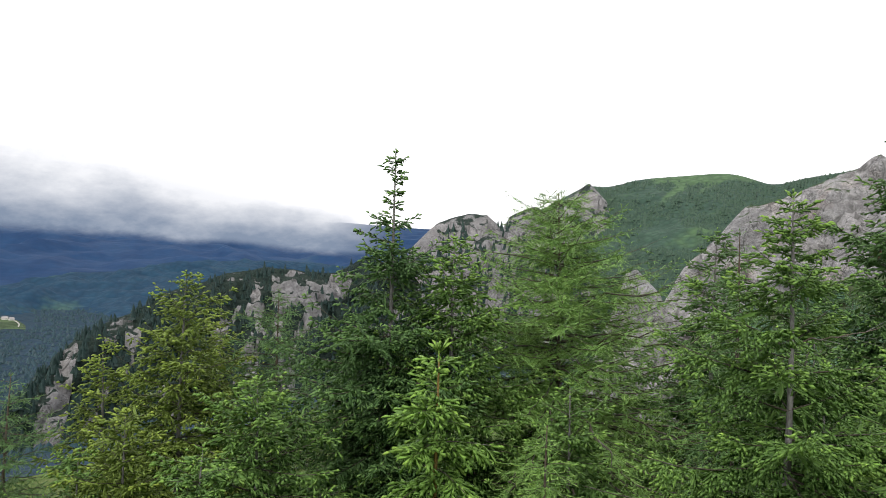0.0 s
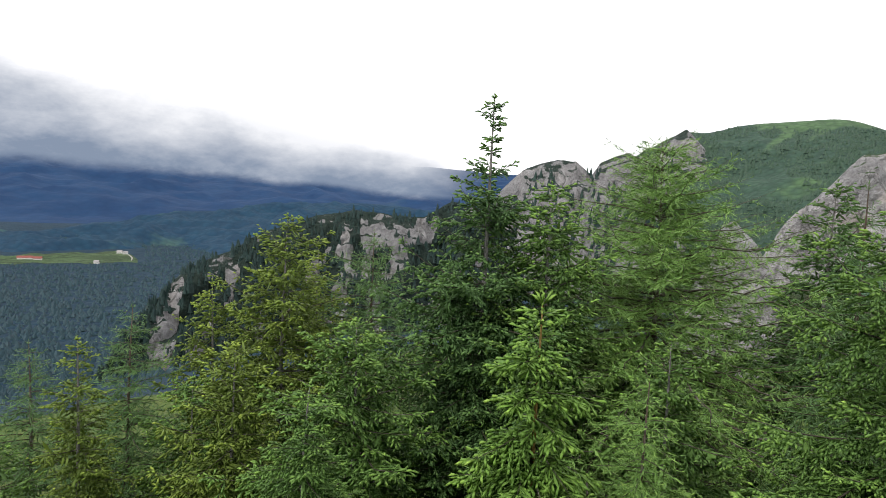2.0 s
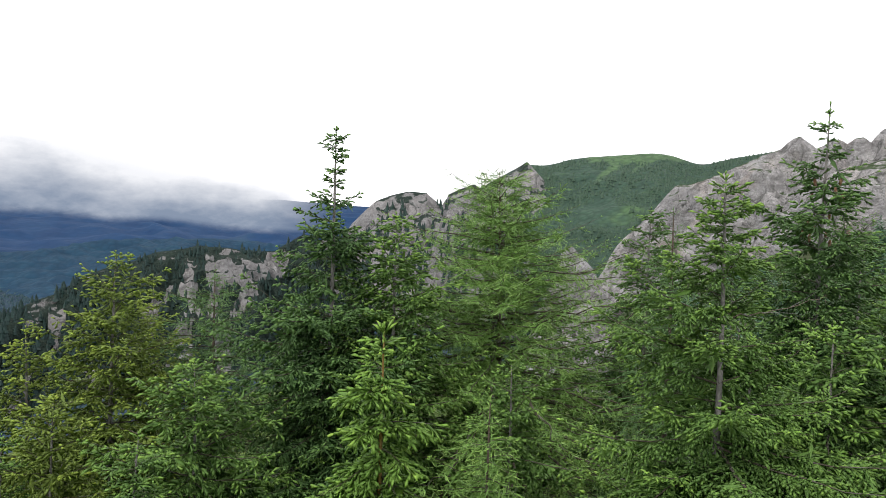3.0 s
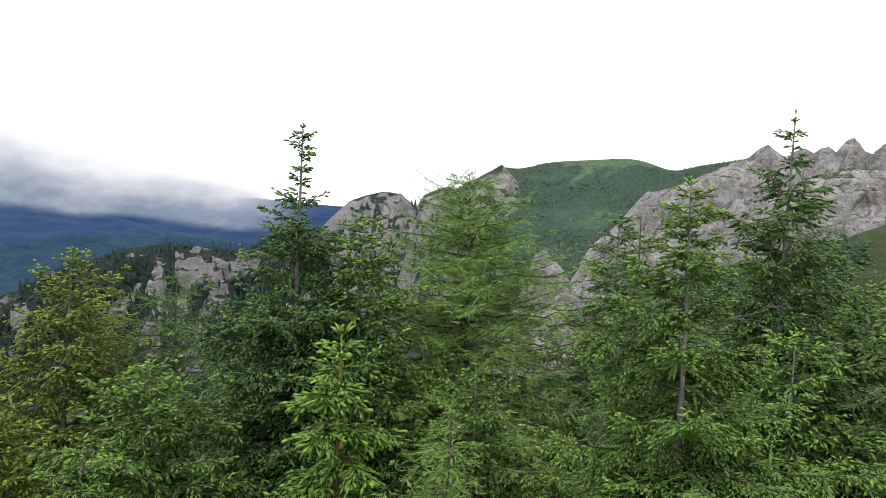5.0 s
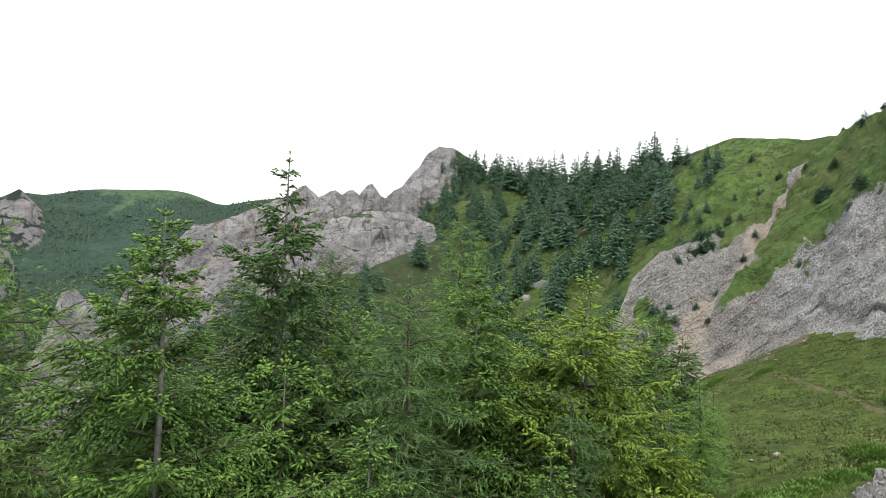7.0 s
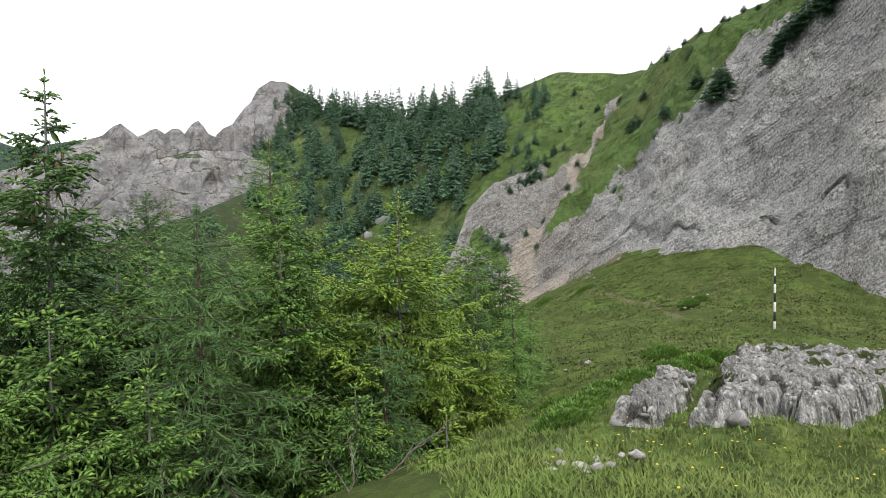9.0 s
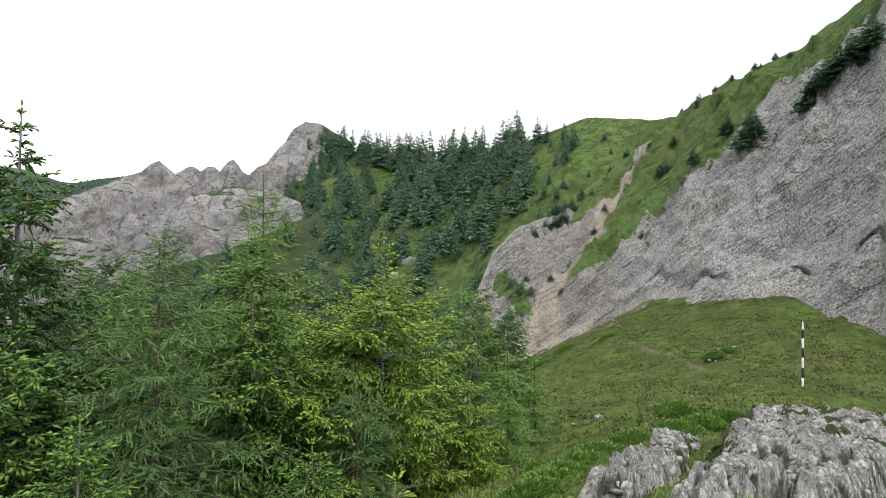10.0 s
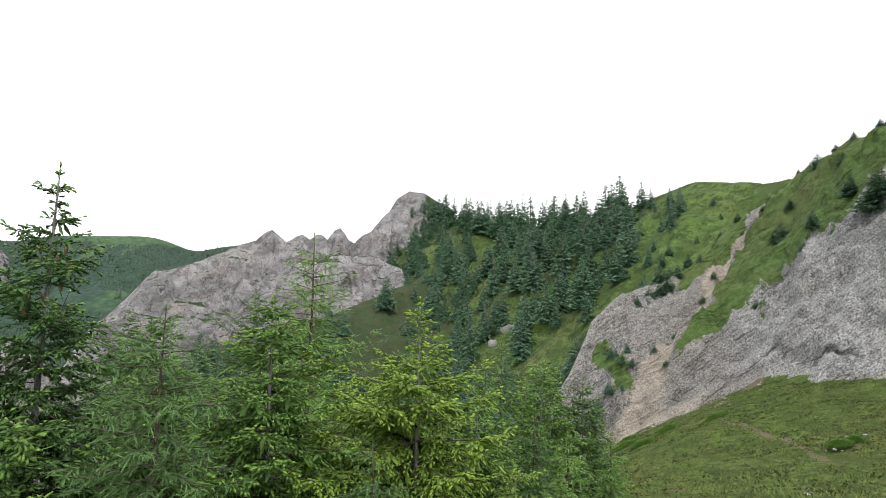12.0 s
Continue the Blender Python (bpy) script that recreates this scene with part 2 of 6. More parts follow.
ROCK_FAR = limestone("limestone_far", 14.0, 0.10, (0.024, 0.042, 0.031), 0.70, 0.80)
ROCK_MID = limestone("limestone_cliff", 4.5, 0.32, (0.060, 0.095, 0.035), 0.80)
SLAB = conglomerate()
TURF_NEAR = turf("mountain_turf", (0.140, 0.215, 0.036), (0.086, 0.138, 0.026), (0.165, 0.180, 0.055), 1.0)
TURF_HILL = turf("hill_turf", (0.150, 0.245, 0.058), (0.108, 0.168, 0.048), (0.185, 0.205, 0.080), 3.5)
# the mountain wood's dull blue-green has distance haze mixed in
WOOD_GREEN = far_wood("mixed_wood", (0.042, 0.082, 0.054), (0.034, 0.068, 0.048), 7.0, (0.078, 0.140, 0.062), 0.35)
# valley, far and foothill woods: blue haze is put into the base colour
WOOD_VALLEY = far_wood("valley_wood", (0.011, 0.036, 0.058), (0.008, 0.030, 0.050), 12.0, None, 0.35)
WOOD_HAZE_BLUE = far_wood("far_wood", (0.010, 0.042, 0.108), (0.008, 0.034, 0.093), 30.0, (0.022, 0.058, 0.098), 0.10)
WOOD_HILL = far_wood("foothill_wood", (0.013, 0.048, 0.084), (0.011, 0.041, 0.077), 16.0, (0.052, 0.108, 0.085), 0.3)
MEADOW = turf("hay_meadow", (0.10, 0.165, 0.065), (0.085, 0.14, 0.06), (0.13, 0.175, 0.08), 40.0)
SPRUCE = needles("spruce_needles", (0.105, 0.205, 0.044), (0.360, 0.560, 0.095))
SPRUCE_YELLOW = needles("spruce_needles_bright", (0.205, 0.320, 0.048), (0.500, 0.660, 0.090))
SPRUCE_OLIVE = needles("spruce_needles_olive", (0.140, 0.205, 0.034), (0.450, 0.560, 0.075))
SPRUCE_DARK = needles("spruce_needles_dark", (0.078, 0.158, 0.048), (0.270, 0.450, 0.095))
# paler and bluer than the near spruces: slight haze put into the colour
SPRUCE_SLOPE = needles("spruce_needles_slope", (0.104, 0.196, 0.124), (0.165, 0.285, 0.155))
SPRUCE_YOUNG = needles("spruce_needles_young", (0.130, 0.250, 0.040), (0.320, 0.500, 0.082))
LARCH = needles("larch_needles", (0.175, 0.320, 0.074), (0.450, 0.640, 0.150), 0.3)
LARCH_BLUE = needles("larch_needles_dull", (0.110, 0.212, 0.070), (0.300, 0.445, 0.125), 0.3)
BARK_GREY = bark("grey_bark", (0.125, 0.120, 0.110), (0.23, 0.225, 0.21))
BARK_BROWN = bark("brown_bark", (0.065, 0.048, 0.036), (0.14, 0.11, 0.085))
BOUGH = bark("bough_bark", (0.05, 0.045, 0.032), (0.09, 0.08, 0.055))
BARK_YOUNG = bark("young_bark", (0.16, 0.10, 0.03), (0.25, 0.17, 0.05))
# leaves of the three far woods, with haze blue in their green
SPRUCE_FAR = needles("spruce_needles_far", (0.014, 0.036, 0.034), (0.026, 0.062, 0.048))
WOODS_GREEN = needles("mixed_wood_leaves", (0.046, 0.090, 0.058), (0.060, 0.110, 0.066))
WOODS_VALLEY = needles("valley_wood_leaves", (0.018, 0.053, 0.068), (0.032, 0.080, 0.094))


def blades(name, low, high, straw, dark):
    """Grass blades: fresh green, olive and straw in patches, with darker patches among them."""
    n = Nodes(name)
    c = n.mix(n.ramp(n.noise(0.9, 5, 0.7), 0.38, 0.62), low, high)
    c = n.mix(n.ramp(n.noise(0.22, 4, 0.6), 0.48, 0.62, 0.0, 0.6), c, straw)
    c = n.mix(n.ramp(n.noise(0.16, 4, 0.6, n.stretch(1, 1.7, 1, (0, 0, 40))), 0.50, 0.64, 0.0, 0.7), c, (low[0] * 1.1, low[1] * 1.35, low[2] * 1.0))
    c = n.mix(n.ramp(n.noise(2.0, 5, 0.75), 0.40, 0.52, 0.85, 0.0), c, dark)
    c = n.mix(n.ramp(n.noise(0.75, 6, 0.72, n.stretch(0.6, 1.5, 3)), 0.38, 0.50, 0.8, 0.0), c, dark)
    c = n.mix(n.ramp(n.island(), 0.0, 1.0, 0.0, 0.35), c, straw)
    c = n.mix(n.math("MULTIPLY", n.attr("fresh"), 0.4), c, (high[0] * 1.7, high[1] * 1.6, high[2] * 1.7))
    return n.done(c, 0.7)


BILBERRY = needles("bilberry_leaves", (0.100, 0.190, 0.036), (0.240, 0.390, 0.070))
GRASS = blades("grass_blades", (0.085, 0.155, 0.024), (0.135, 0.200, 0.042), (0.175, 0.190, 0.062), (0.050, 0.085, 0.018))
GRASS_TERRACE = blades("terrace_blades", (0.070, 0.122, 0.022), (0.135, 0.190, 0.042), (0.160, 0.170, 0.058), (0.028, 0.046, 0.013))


HEATH = blades("heath_leaves", (0.050, 0.086, 0.020), (0.082, 0.112, 0.027), (0.110, 0.100, 0.045), (0.028, 0.042, 0.013))


def pebble_rock(name, pebble):
    """Weathered conglomerate close up: pebbles in a darker matrix, lichen, clefts."""
    n = Nodes(name)
    edge = n.cells(1.0 / pebble, "F1", None, "Distance")
    tone = n.cells(1.0 / pebble, "F1", None, "Color")
    fine = n.noise(38, 6, 0.75)
    mid = n.noise(5.0, 7, 0.72)
    big = n.noise(1.3, 4)
    steep = n.stretch(1.0, 1.4, 0.8, (0, 35, 20))
    cleft = n.math("ABSOLUTE", n.math("SUBTRACT", n.noise(2.2, 6, 0.65, steep), 0.5))
    cleft2 = n.math("ABSOLUTE", n.math("SUBTRACT", n.noise(6.0, 5, 0.65, steep), 0.5))
    c = n.mix(n.ramp(tone, 0.2, 0.8), (0.56, 0.56, 0.535), (0.74, 0.735, 0.70))
    c = n.mix(n.ramp(mid, 0.48, 0.58, 0.0, 0.9), c, (0.86, 0.86, 0.82))
    c = n.mix(n.ramp(mid, 0.32, 0.44, 0.7, 0.0), c, (0.20, 0.20, 0.188))
    c = n.mix(n.ramp(cleft, 0.0, 0.016, 0.85, 0.0), c, (0.06, 0.06, 0.055))
    c = n.mix(n.ramp(cleft2, 0.0, 0.02, 0.4, 0.0), c, (0.09, 0.09, 0.085))
    c = n.mix(n.ramp(edge, 0.48, 0.78, 0.0, 0.4), c, (0.14, 0.14, 0.13))
    c = n.mix(n.ramp(fine, 0.38, 0.52, 0.42, 0.0), c, (0.15, 0.15, 0.14))
    c = n.mix(n.ramp(big, 0.56, 0.70, 0.0, 0.35), c, (0.30, 0.25, 0.20))
    # crevice shade put into the colour along the mesh's joints
    c = n.mix(n.ramp(n.attr("joint"), 0.35, 0.9, 0.0, 0.85), c, (0.045, 0.043, 0.036))
    cover = n.math("ADD", n.attr("cover"), n.math("MULTIPLY", n.math("SUBTRACT", mid, 0.5), 0.9))
    c = n.mix(n.ramp(cover, 0.45, 0.6), c, n.mix(fine, (0.05, 0.08, 0.02), (0.12, 0.16, 0.045)))
    n.bump(n.math("ADD", n.math("SUBTRACT", n.ramp(cleft, 0.0, 0.08), n.math("MULTIPLY", edge, 0.5)), n.math("ADD", n.math("MULTIPLY", mid, 1.8), n.math("ADD", n.math("MULTIPLY", fine, 0.5), n.ramp(cleft2, 0.0, 0.06)))), 1.0, 0.07)
    return n.done(c, 0.9)


OUTCROP = pebble_rock("outcrop_rock", 0.085)


def cobble():
    """Single pebbles: each its own grey, speckled, with pale lichen."""
    n = Nodes("pebble_stone")
    fine, mid = n.noise(60, 5, 0.7), n.noise(14, 5, 0.65)
    c = n.mix(n.each(), (0.20, 0.20, 0.19), (0.44, 0.43, 0.41))
    c = n.mix(n.ramp(mid, 0.52, 0.66, 0.0, 0.55), c, (0.55, 0.55, 0.52))
    c = n.mix(n.ramp(fine, 0.36, 0.5, 0.6, 0.0), c, (0.12, 0.12, 0.11))
    n.bump(n.math("ADD", mid, fine), 0.6, 0.02)
    return n.done(c, 0.85)


STONE = cobble()


def pebbles():
    n = Nodes("small_pebbles")
    c = n.mix(n.island(), (0.20, 0.20, 0.19), (0.50, 0.49, 0.47))
    c = n.mix(n.ramp(n.noise(70, 4, 0.7), 0.36, 0.5, 0.5, 0.0), c, (0.13, 0.13, 0.12))
    return n.done(c, 0.85)


PEBBLES = pebbles()
WHITE = plain("white_paint", (0.78, 0.77, 0.74), 0.5)
BLACK = plain("black_paint", (0.025, 0.025, 0.028), 0.5)
YELLOW = plain("yellow_petals", (0.75, 0.55, 0.03), 0.6)


# ---- mesh helpers ----
def mesh_of(name, verts, faces, material, smooth=True, **attrs):
    """A mesh from arrays of points and of faces with equal corner counts; attrs are numbers on the points."""
    verts, faces = np.asarray(verts, dtype=np.float32), np.asarray(faces, dtype=np.int32)
    me = bpy.data.meshes.new(name)
    k = faces.shape[1]
    me.vertices.add(len(verts))
    me.vertices.foreach_set("co", verts.ravel())
    me.loops.add(faces.size)
    me.loops.foreach_set("vertex_index", faces.ravel())
    me.polygons.add(len(faces))
    me.polygons.foreach_set("loop_start", np.arange(0, faces.size, k, dtype=np.int32))
    me.polygons.foreach_set("use_smooth", np.full(len(faces), smooth))
    me.update(calc_edges=True)
    for key, values in attrs.items():
        me.attributes.new(key, "FLOAT", "POINT").data.foreach_set("value", np.asarray(values, dtype=np.float32))
    me.materials.append(material)
    return me


def grid_faces(nu, nv, wrap=False):
    i, j = np.meshgrid(np.arange(nu if wrap else nu - 1), np.arange(nv - 1), indexing="ij")
    a, b = i * nv + j, ((i + 1) % nu) * nv + j
    return np.stack([a, b, b + 1, a + 1], -1).reshape(-1, 4)


def part(name, mesh, parent, label=""):
    ob = new(name, mesh)
    ob.parent = parent
    return tagged(ob, label)


def smooth01(a, b, x):
    t = np.clip((x - a) / (b - a), 0, 1)
    return t * t * (3 - 2 * t)


def wave(x, y, size, seed=0.0, octaves=4):
    """Smooth noise of about -1 to 1 at many places."""
    return np.array([noise.fractal((px / size + seed, py / size - seed, seed * 0.37), 0.9, 2.1, octaves) for px, py in zip(np.ravel(x), np.ravel(y))]).reshape(np.shape(x))


# ---- the ground, one sheet from underfoot to the horizon ----
CREST_X = (-200.0, -20.0, 0.0, 4.0, 8.0, 12.0, 18.0, 24.0, 30.0, 42.0, 52.0, 70.0)
CREST_Z = (-70.0, -4.0, 0.0, -0.12, -0.72, -1.35, -2.0, -2.95, -3.45, -2.45, -0.6, 3.0)
FALL_X = (-20.0, 0.0, 8.0, 16.0, 24.0, 40.0, 55.0)
FALL = (0.50, 0.60, 0.55, 0.36, 0.17, 0.20, 0.25)


def ground_base(x, y):
    wide = np.clip((x - 14) * 0.25, 0, 6)
    zc = sum(np.interp(x + o * wide, CREST_X, CREST_Z) for o in (-1, -0.6, -0.2, 0.2, 0.6, 1)) / 6
    s = np.interp(x, FALL_X, FALL)
    d = y - 0.06 * x - 1.0
    side = np.where(d > 0, d, 0)
    slope = zc - s * (np.sqrt(side * side + 2.0) - 1.414) - np.interp(d, (-400, -60, -6, -2), (150, 16, 0.5, 0))
    slope = slope - np.interp(x, (14, 24, 40), (0, 1, 1)) * np.clip(d - 11, 0, 60) * 0.25
    left = np.clip(-x, 0, 900)
    floor = -9 - 0.155 * np.clip(y, -50, 2000) - 0.24 * left
    floor = np.maximum(floor, -160 + 0.0 * x)
    k = 3.0
    z = np.maximum(slope, floor) + k * np.log1p(np.exp(-np.abs(slope - floor) / k))
    r = np.hypot(x, y)
    return np.where(r > 500, np.maximum(z * (1 - smooth01(500, 900, r)) - 160 * smooth01(500, 900, r), -165), z)


def ground_z(x, y):
    return float(ground_base(np.array([x]), np.array([y]))[0])


def ground_rough(x, y):
    """Humps and hollows of the turf near the path."""
    r = np.hypot(x - 1.5, y + 0.2)
    return wave(x, y, 1.6, 3.1, 5) * 0.17 * smooth01(1.0, 8.0, r) + wave(x, y, 9.0, 7.7, 3) * 0.22 * smooth01(4, 20, r)


def build_ground():
    r = np.concatenate([[0.0], np.geomspace(0.4, 12, 50)[:-1], np.geomspace(12, 75, 110)[:-1], np.geomspace(75, 4700, 62)])
    a = np.radians(np.concatenate([np.linspace(34, 122, 250, endpoint=False), np.linspace(122, 394, 170, endpoint=False)]))
    rings, spokes = len(r), len(a)
    R, A = np.meshgrid(r, a, indexing="ij")
    X, Y = 1.5 + R * np.sin(A), -0.2 + R * np.cos(A)
    Z = ground_base(X, Y)
    near = (R < 60)
    rough = np.zeros_like(Z)
    rough[near] = ground_rough(X[near], Y[near])
    far = ~near
    rough[far] = wave(X[far], Y[far], 90.0, 1.7, 5) * np.clip(R[far] * 0.012, 0, 1.6) * smooth01(1100, 700, R[far])
    Z = Z + rough
    faces = grid_faces(rings, spokes)
    wrap = np.stack([np.arange(rings - 1) * spokes + spokes - 1, (np.arange(rings - 1) + 1) * spokes + spokes - 1, (np.arange(rings - 1) + 1) * spokes, np.arange(rings - 1) * spokes], -1)
    bare = np.zeros(X.size)
    for bx, by, br in ((36.7, 6.3, 1.3), (25.9, 4.9, 0.7), (26, 9, 1.0), (57.5, 16.4, 1.6), (55, 18, 1.5), (20.5, 6.5, 0.5)):
        bare = np.maximum(bare, np.exp(-(((X.ravel() - bx) ** 2 + (Y.ravel() - by) ** 2) / br ** 2)) * 0.75)
    trail = np.array(((49.0, 16.9), (45.0, 14.2), (42.0, 12.0), (39.0, 9.7), (36.2, 7.6), (33.5, 6.2)))
    for (ax, ay), (bx, by) in zip(trail[:-1], trail[1:]):
        u = np.clip(((X.ravel() - ax) * (bx - ax) + (Y.ravel() - ay) * (by - ay)) / ((bx - ax) ** 2 + (by - ay) ** 2), 0, 1)
        bare = np.maximum(bare, np.exp(-((X.ravel() - ax - u * (bx - ax)) ** 2 + (Y.ravel() - ay - u * (by - ay)) ** 2) / 0.35 ** 2) * 0.7)
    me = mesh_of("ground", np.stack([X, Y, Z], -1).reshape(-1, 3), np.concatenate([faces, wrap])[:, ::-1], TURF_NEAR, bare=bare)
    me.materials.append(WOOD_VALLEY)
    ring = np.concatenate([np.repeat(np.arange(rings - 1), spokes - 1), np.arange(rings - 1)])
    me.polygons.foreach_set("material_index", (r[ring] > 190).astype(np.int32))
    return tagged(new("ground", me), "grassy mountain shoulder falling to a wooded valley floor", "ground", kind="structure")


build_ground()


# ---- ridges, cliffs and hills: swept from a crest line to a foot line ----
class Hill:
    """A rise of land between a crest and a foot, rough with ridged noise, with a back slope behind its crest."""

    def __init__(self, name, lines, nu, nv, rough, size, material, label, category="hill", belly=0.0, back=0.8, jag=0.3, seed=1.0, cover=None, scree=None, steps=0.0, ends_back=0.7, facets=(0.0, 1.0), beds=None, ease=0.0, shape=None, foot_hold=0.15, soften=0, undercut=None):
        crest = np.array([a for a, b in lines], float)
        foot = np.array([b for a, b in lines], float)
        away = crest[[0, -1]] - foot[[0, -1]]
        reach = np.linalg.norm(away[:, :2], axis=1)
        turn = np.array([away[0], away[1]]) * (1 + 0.6 * np.array([[1.0], [1.0]]))
        side = np.array([crest[0] - crest[1], crest[-1] - crest[-2]])
        ends = crest[[0, -1]] + turn * ends_back * 0.6 + side * 1.2
        ends[:, 2] = foot[[0, -1], 2]
        low_ends = foot[[0, -1]] + turn * ends_back + side * 1.4
        low_ends[:, 2] = foot[[0, -1], 2] - 6
        crest = np.concatenate([ends[:1], crest, ends[1:]])
        foot = np.concatenate([low_ends[:1], foot, low_ends[1:]])
        k = np.linspace(-1, len(lines), nu)
        ks = np.arange(-1, len(lines) + 1)
        whole = np.floor(k)
        part_k = k - whole
        k_in = k
        k = whole + part_k * (1 - ease) + ease * part_k * part_k * (3 - 2 * part_k)
        self.crest = np.stack([np.interp(k, ks, crest[:, i]) for i in range(3)], -1)
        self.foot = np.stack([np.interp(k, ks, foot[:, i]) for i in range(3)], -1)
        k = k_in
        if soften:
            self.crest = self.crest.copy()
            for i in range(3):
                self.crest[:, i] = np.convolve(np.pad(self.crest[:, i], soften, mode="edge"), np.ones(2 * soften + 1) / (2 * soften + 1), mode="valid")
        rear = max(6, nv // 6)
        v = np.concatenate([-np.linspace(1, 0.08, rear) ** 1.5, np.linspace(0, 1, nv)])
        out = self.crest - self.foot
        out[:, 2] = 0
        length = np.linalg.norm(out, axis=1, keepdims=True) + 1e-6
        out = out / length
        drop = (self.crest[:, 2:] - self.foot[:, 2:])
        P = np.empty((nu, len(v), 3))
        for j, t in enumerate(v):
            if t >= 0:
                P[:, j] = self.crest + (self.foot - self.crest) * t
                P[:, j] -= out * (np.sin(np.pi * t) * belly) * length
            else:
                P[:, j] = self.crest + out * (-t) * drop * 1.2 * back + np.array([0, 0, 1.0]) * t * drop * 0.9
        U = np.repeat(k[:, None], len(v), 1)
        V = np.repeat(v[None], nu, 0)
        flat = P.reshape(-1, 3)
        amount = np.array([noise.ridged_multi_fractal(p / size + Vector((seed, seed * 2, -seed)), 0.85, 2.15, 6, 1.0, 2.0) for p in map(Vector, flat)])
        small = np.array([noise.fractal(p / (size * 0.28) + Vector((seed, 0, seed)), 0.8, 2.2, 4) for p in map(Vector, flat)])
        hold = np.where(V.ravel() <= 0, jag, np.minimum(1.0, jag + np.abs(V.ravel()) * 6))
        hold = hold * np.interp(V.ravel(), (0.8, 1.0), (1.0, foot_hold))
        push = ((amount - 1.0) * rough + small * rough * 0.35) * hold
        if facets[0]:
            f1 = np.array([noise.voronoi(Vector((p[0], p[1], p[2] * 0.6)) / facets[1] + Vector((seed, small[i] * 0.25, 0)))[0] for i, p in enumerate(flat)])
            push += (0.45 - f1[:, 0] + np.minimum(f1[:, 1] - f1[:, 0], 0.12) * 1.5) * facets[0] * hold
        if beds:
            across = flat @ np.array(beds[0]) / np.linalg.norm(beds[0]) / beds[1] + small * 0.45
            saw = across - np.floor(across)
            wide = across / 4.3 - np.floor(across / 4.3)
            push += (np.where(saw < 0.8, saw, (1 - saw) * 4) * beds[2] + np.where(wide < 0.85, wide, (1 - wide) * 5.6) * beds[2] * 1.5) * hold
        if shape is not None:
            push += shape(U, V).ravel() * hold
        toward = np.repeat(-out[:, None], len(v), 1).reshape(-1, 3)
        steep = np.clip(drop / (length + drop), 0.1, 1)
        steep = np.repeat(steep, len(v), 1).ravel()
        flat = flat + toward * (push * steep)[:, None] + np.array([0, 0, 1.0]) * (push * (1.1 - steep))[:, None]
        if undercut is not None:
            flat = flat + toward * undercut(U, V).ravel()[:, None]
        if steps:
            flat[:, 2] += np.sin(flat[:, 2] / steps * 2 * np.pi + small * 2) * steps * 0.12 * hold
        self.P = flat.reshape(nu, len(v), 3)
        self.rear, self.nv, self.nu, self.last = rear, nv, nu, len(lines) - 1
        attrs = {"cover": np.zeros(flat.shape[0]) if cover is None else cover(U, V).ravel(), "scree": np.zeros(flat.shape[0]) if scree is None else scree(U, V).ravel()}
        me = mesh_of(name, flat, grid_faces(nu, len(v)), material, **attrs)
        self.ob = tagged(new(name, me), label, category, kind="structure")

    def at(self, k, v):
        """A point of the front, k along (in lines), v from crest (0) to foot (1)."""
        i = min(self.nu - 1, max(0, int(round((k + 1) / (self.last + 2) * (self.nu - 1)))))
        j = min(self.nv - 1, max(0, int(round(v * (self.nv - 1)))))
        return Vector(self.P[i, self.rear + j])


def table(values):
    return lambda U: np.interp(U, np.arange(len(values)), values)


GRASS_TO = table((0.0, 0.0, 0.0, 0.68, 0.68, 0.57, 0.47, 0.29, 0.16, 0.09, 0.06))


def gully_line(V):
    """Where the scree gully runs, along the ridge by height."""
    return np.interp(V, (0.0, 0.2, 0.32, 0.44, 0.52, 0.62, 0.75, 0.9, 1.0), (4.35, 4.1, 3.72, 3.5, 3.2, 2.85, 2.45, 2.1, 1.9))


def ridge_cover(U, V):
    """Grass on the rock ridge: the field above the slab, a patch beside the scree, tufts on the slab."""
    left = gully_line(V) + np.interp(V, (0, 0.3, 0.6), (0.05, 0.12, 0.5))
    field = smooth01(0.05, -0.05, V - GRASS_TO(U)) * smooth01(-0.15, 0.2, U - left + 0.10 * np.sin(V * 31)) * 0.95
    strip = np.exp(-((U - 6.75) / 0.5) ** 2 - ((V - 0.30 + 0.10 * (U - 6.75)) / 0.07) ** 2) * 0.5
    patch = np.exp(-((U - 0.95 - 2.2 * (V - 0.25)) / 0.46) ** 2) * smooth01(0.18, 0.3, V) * smooth01(0.80, 0.62, V) * 0.95 + np.exp(-((U - 4.7) / 0.25) ** 2 - ((V - 0.70) / 0.05) ** 2) * 0.6
    bank = smooth01(2.95, 3.2, U) * smooth01(0.0, -0.15, U - gully_line(V) + 0.12) * smooth01(0.34, 0.24, V) * 0.9
    return np.where(V < 0, np.where(U > 3.1, 0.8, 0.3), field - strip + patch + bank)


def ridge_scree(U, V):
    """The pale gully of scree, and rubble along the foot."""
    d = U - gully_line(V) - 0.10 * np.sin(V * 17)
    gully = np.exp(-(d / (0.10 + 0.52 * V)) ** 2) * 1.15
    foot = np.exp(-((V - 0.93) / 0.08) ** 2) * 0.5 * smooth01(5.6, 4.6, U)
    return gully + foot + 0.30 * smooth01(5.0, 3.6, U) * (1 - gully)


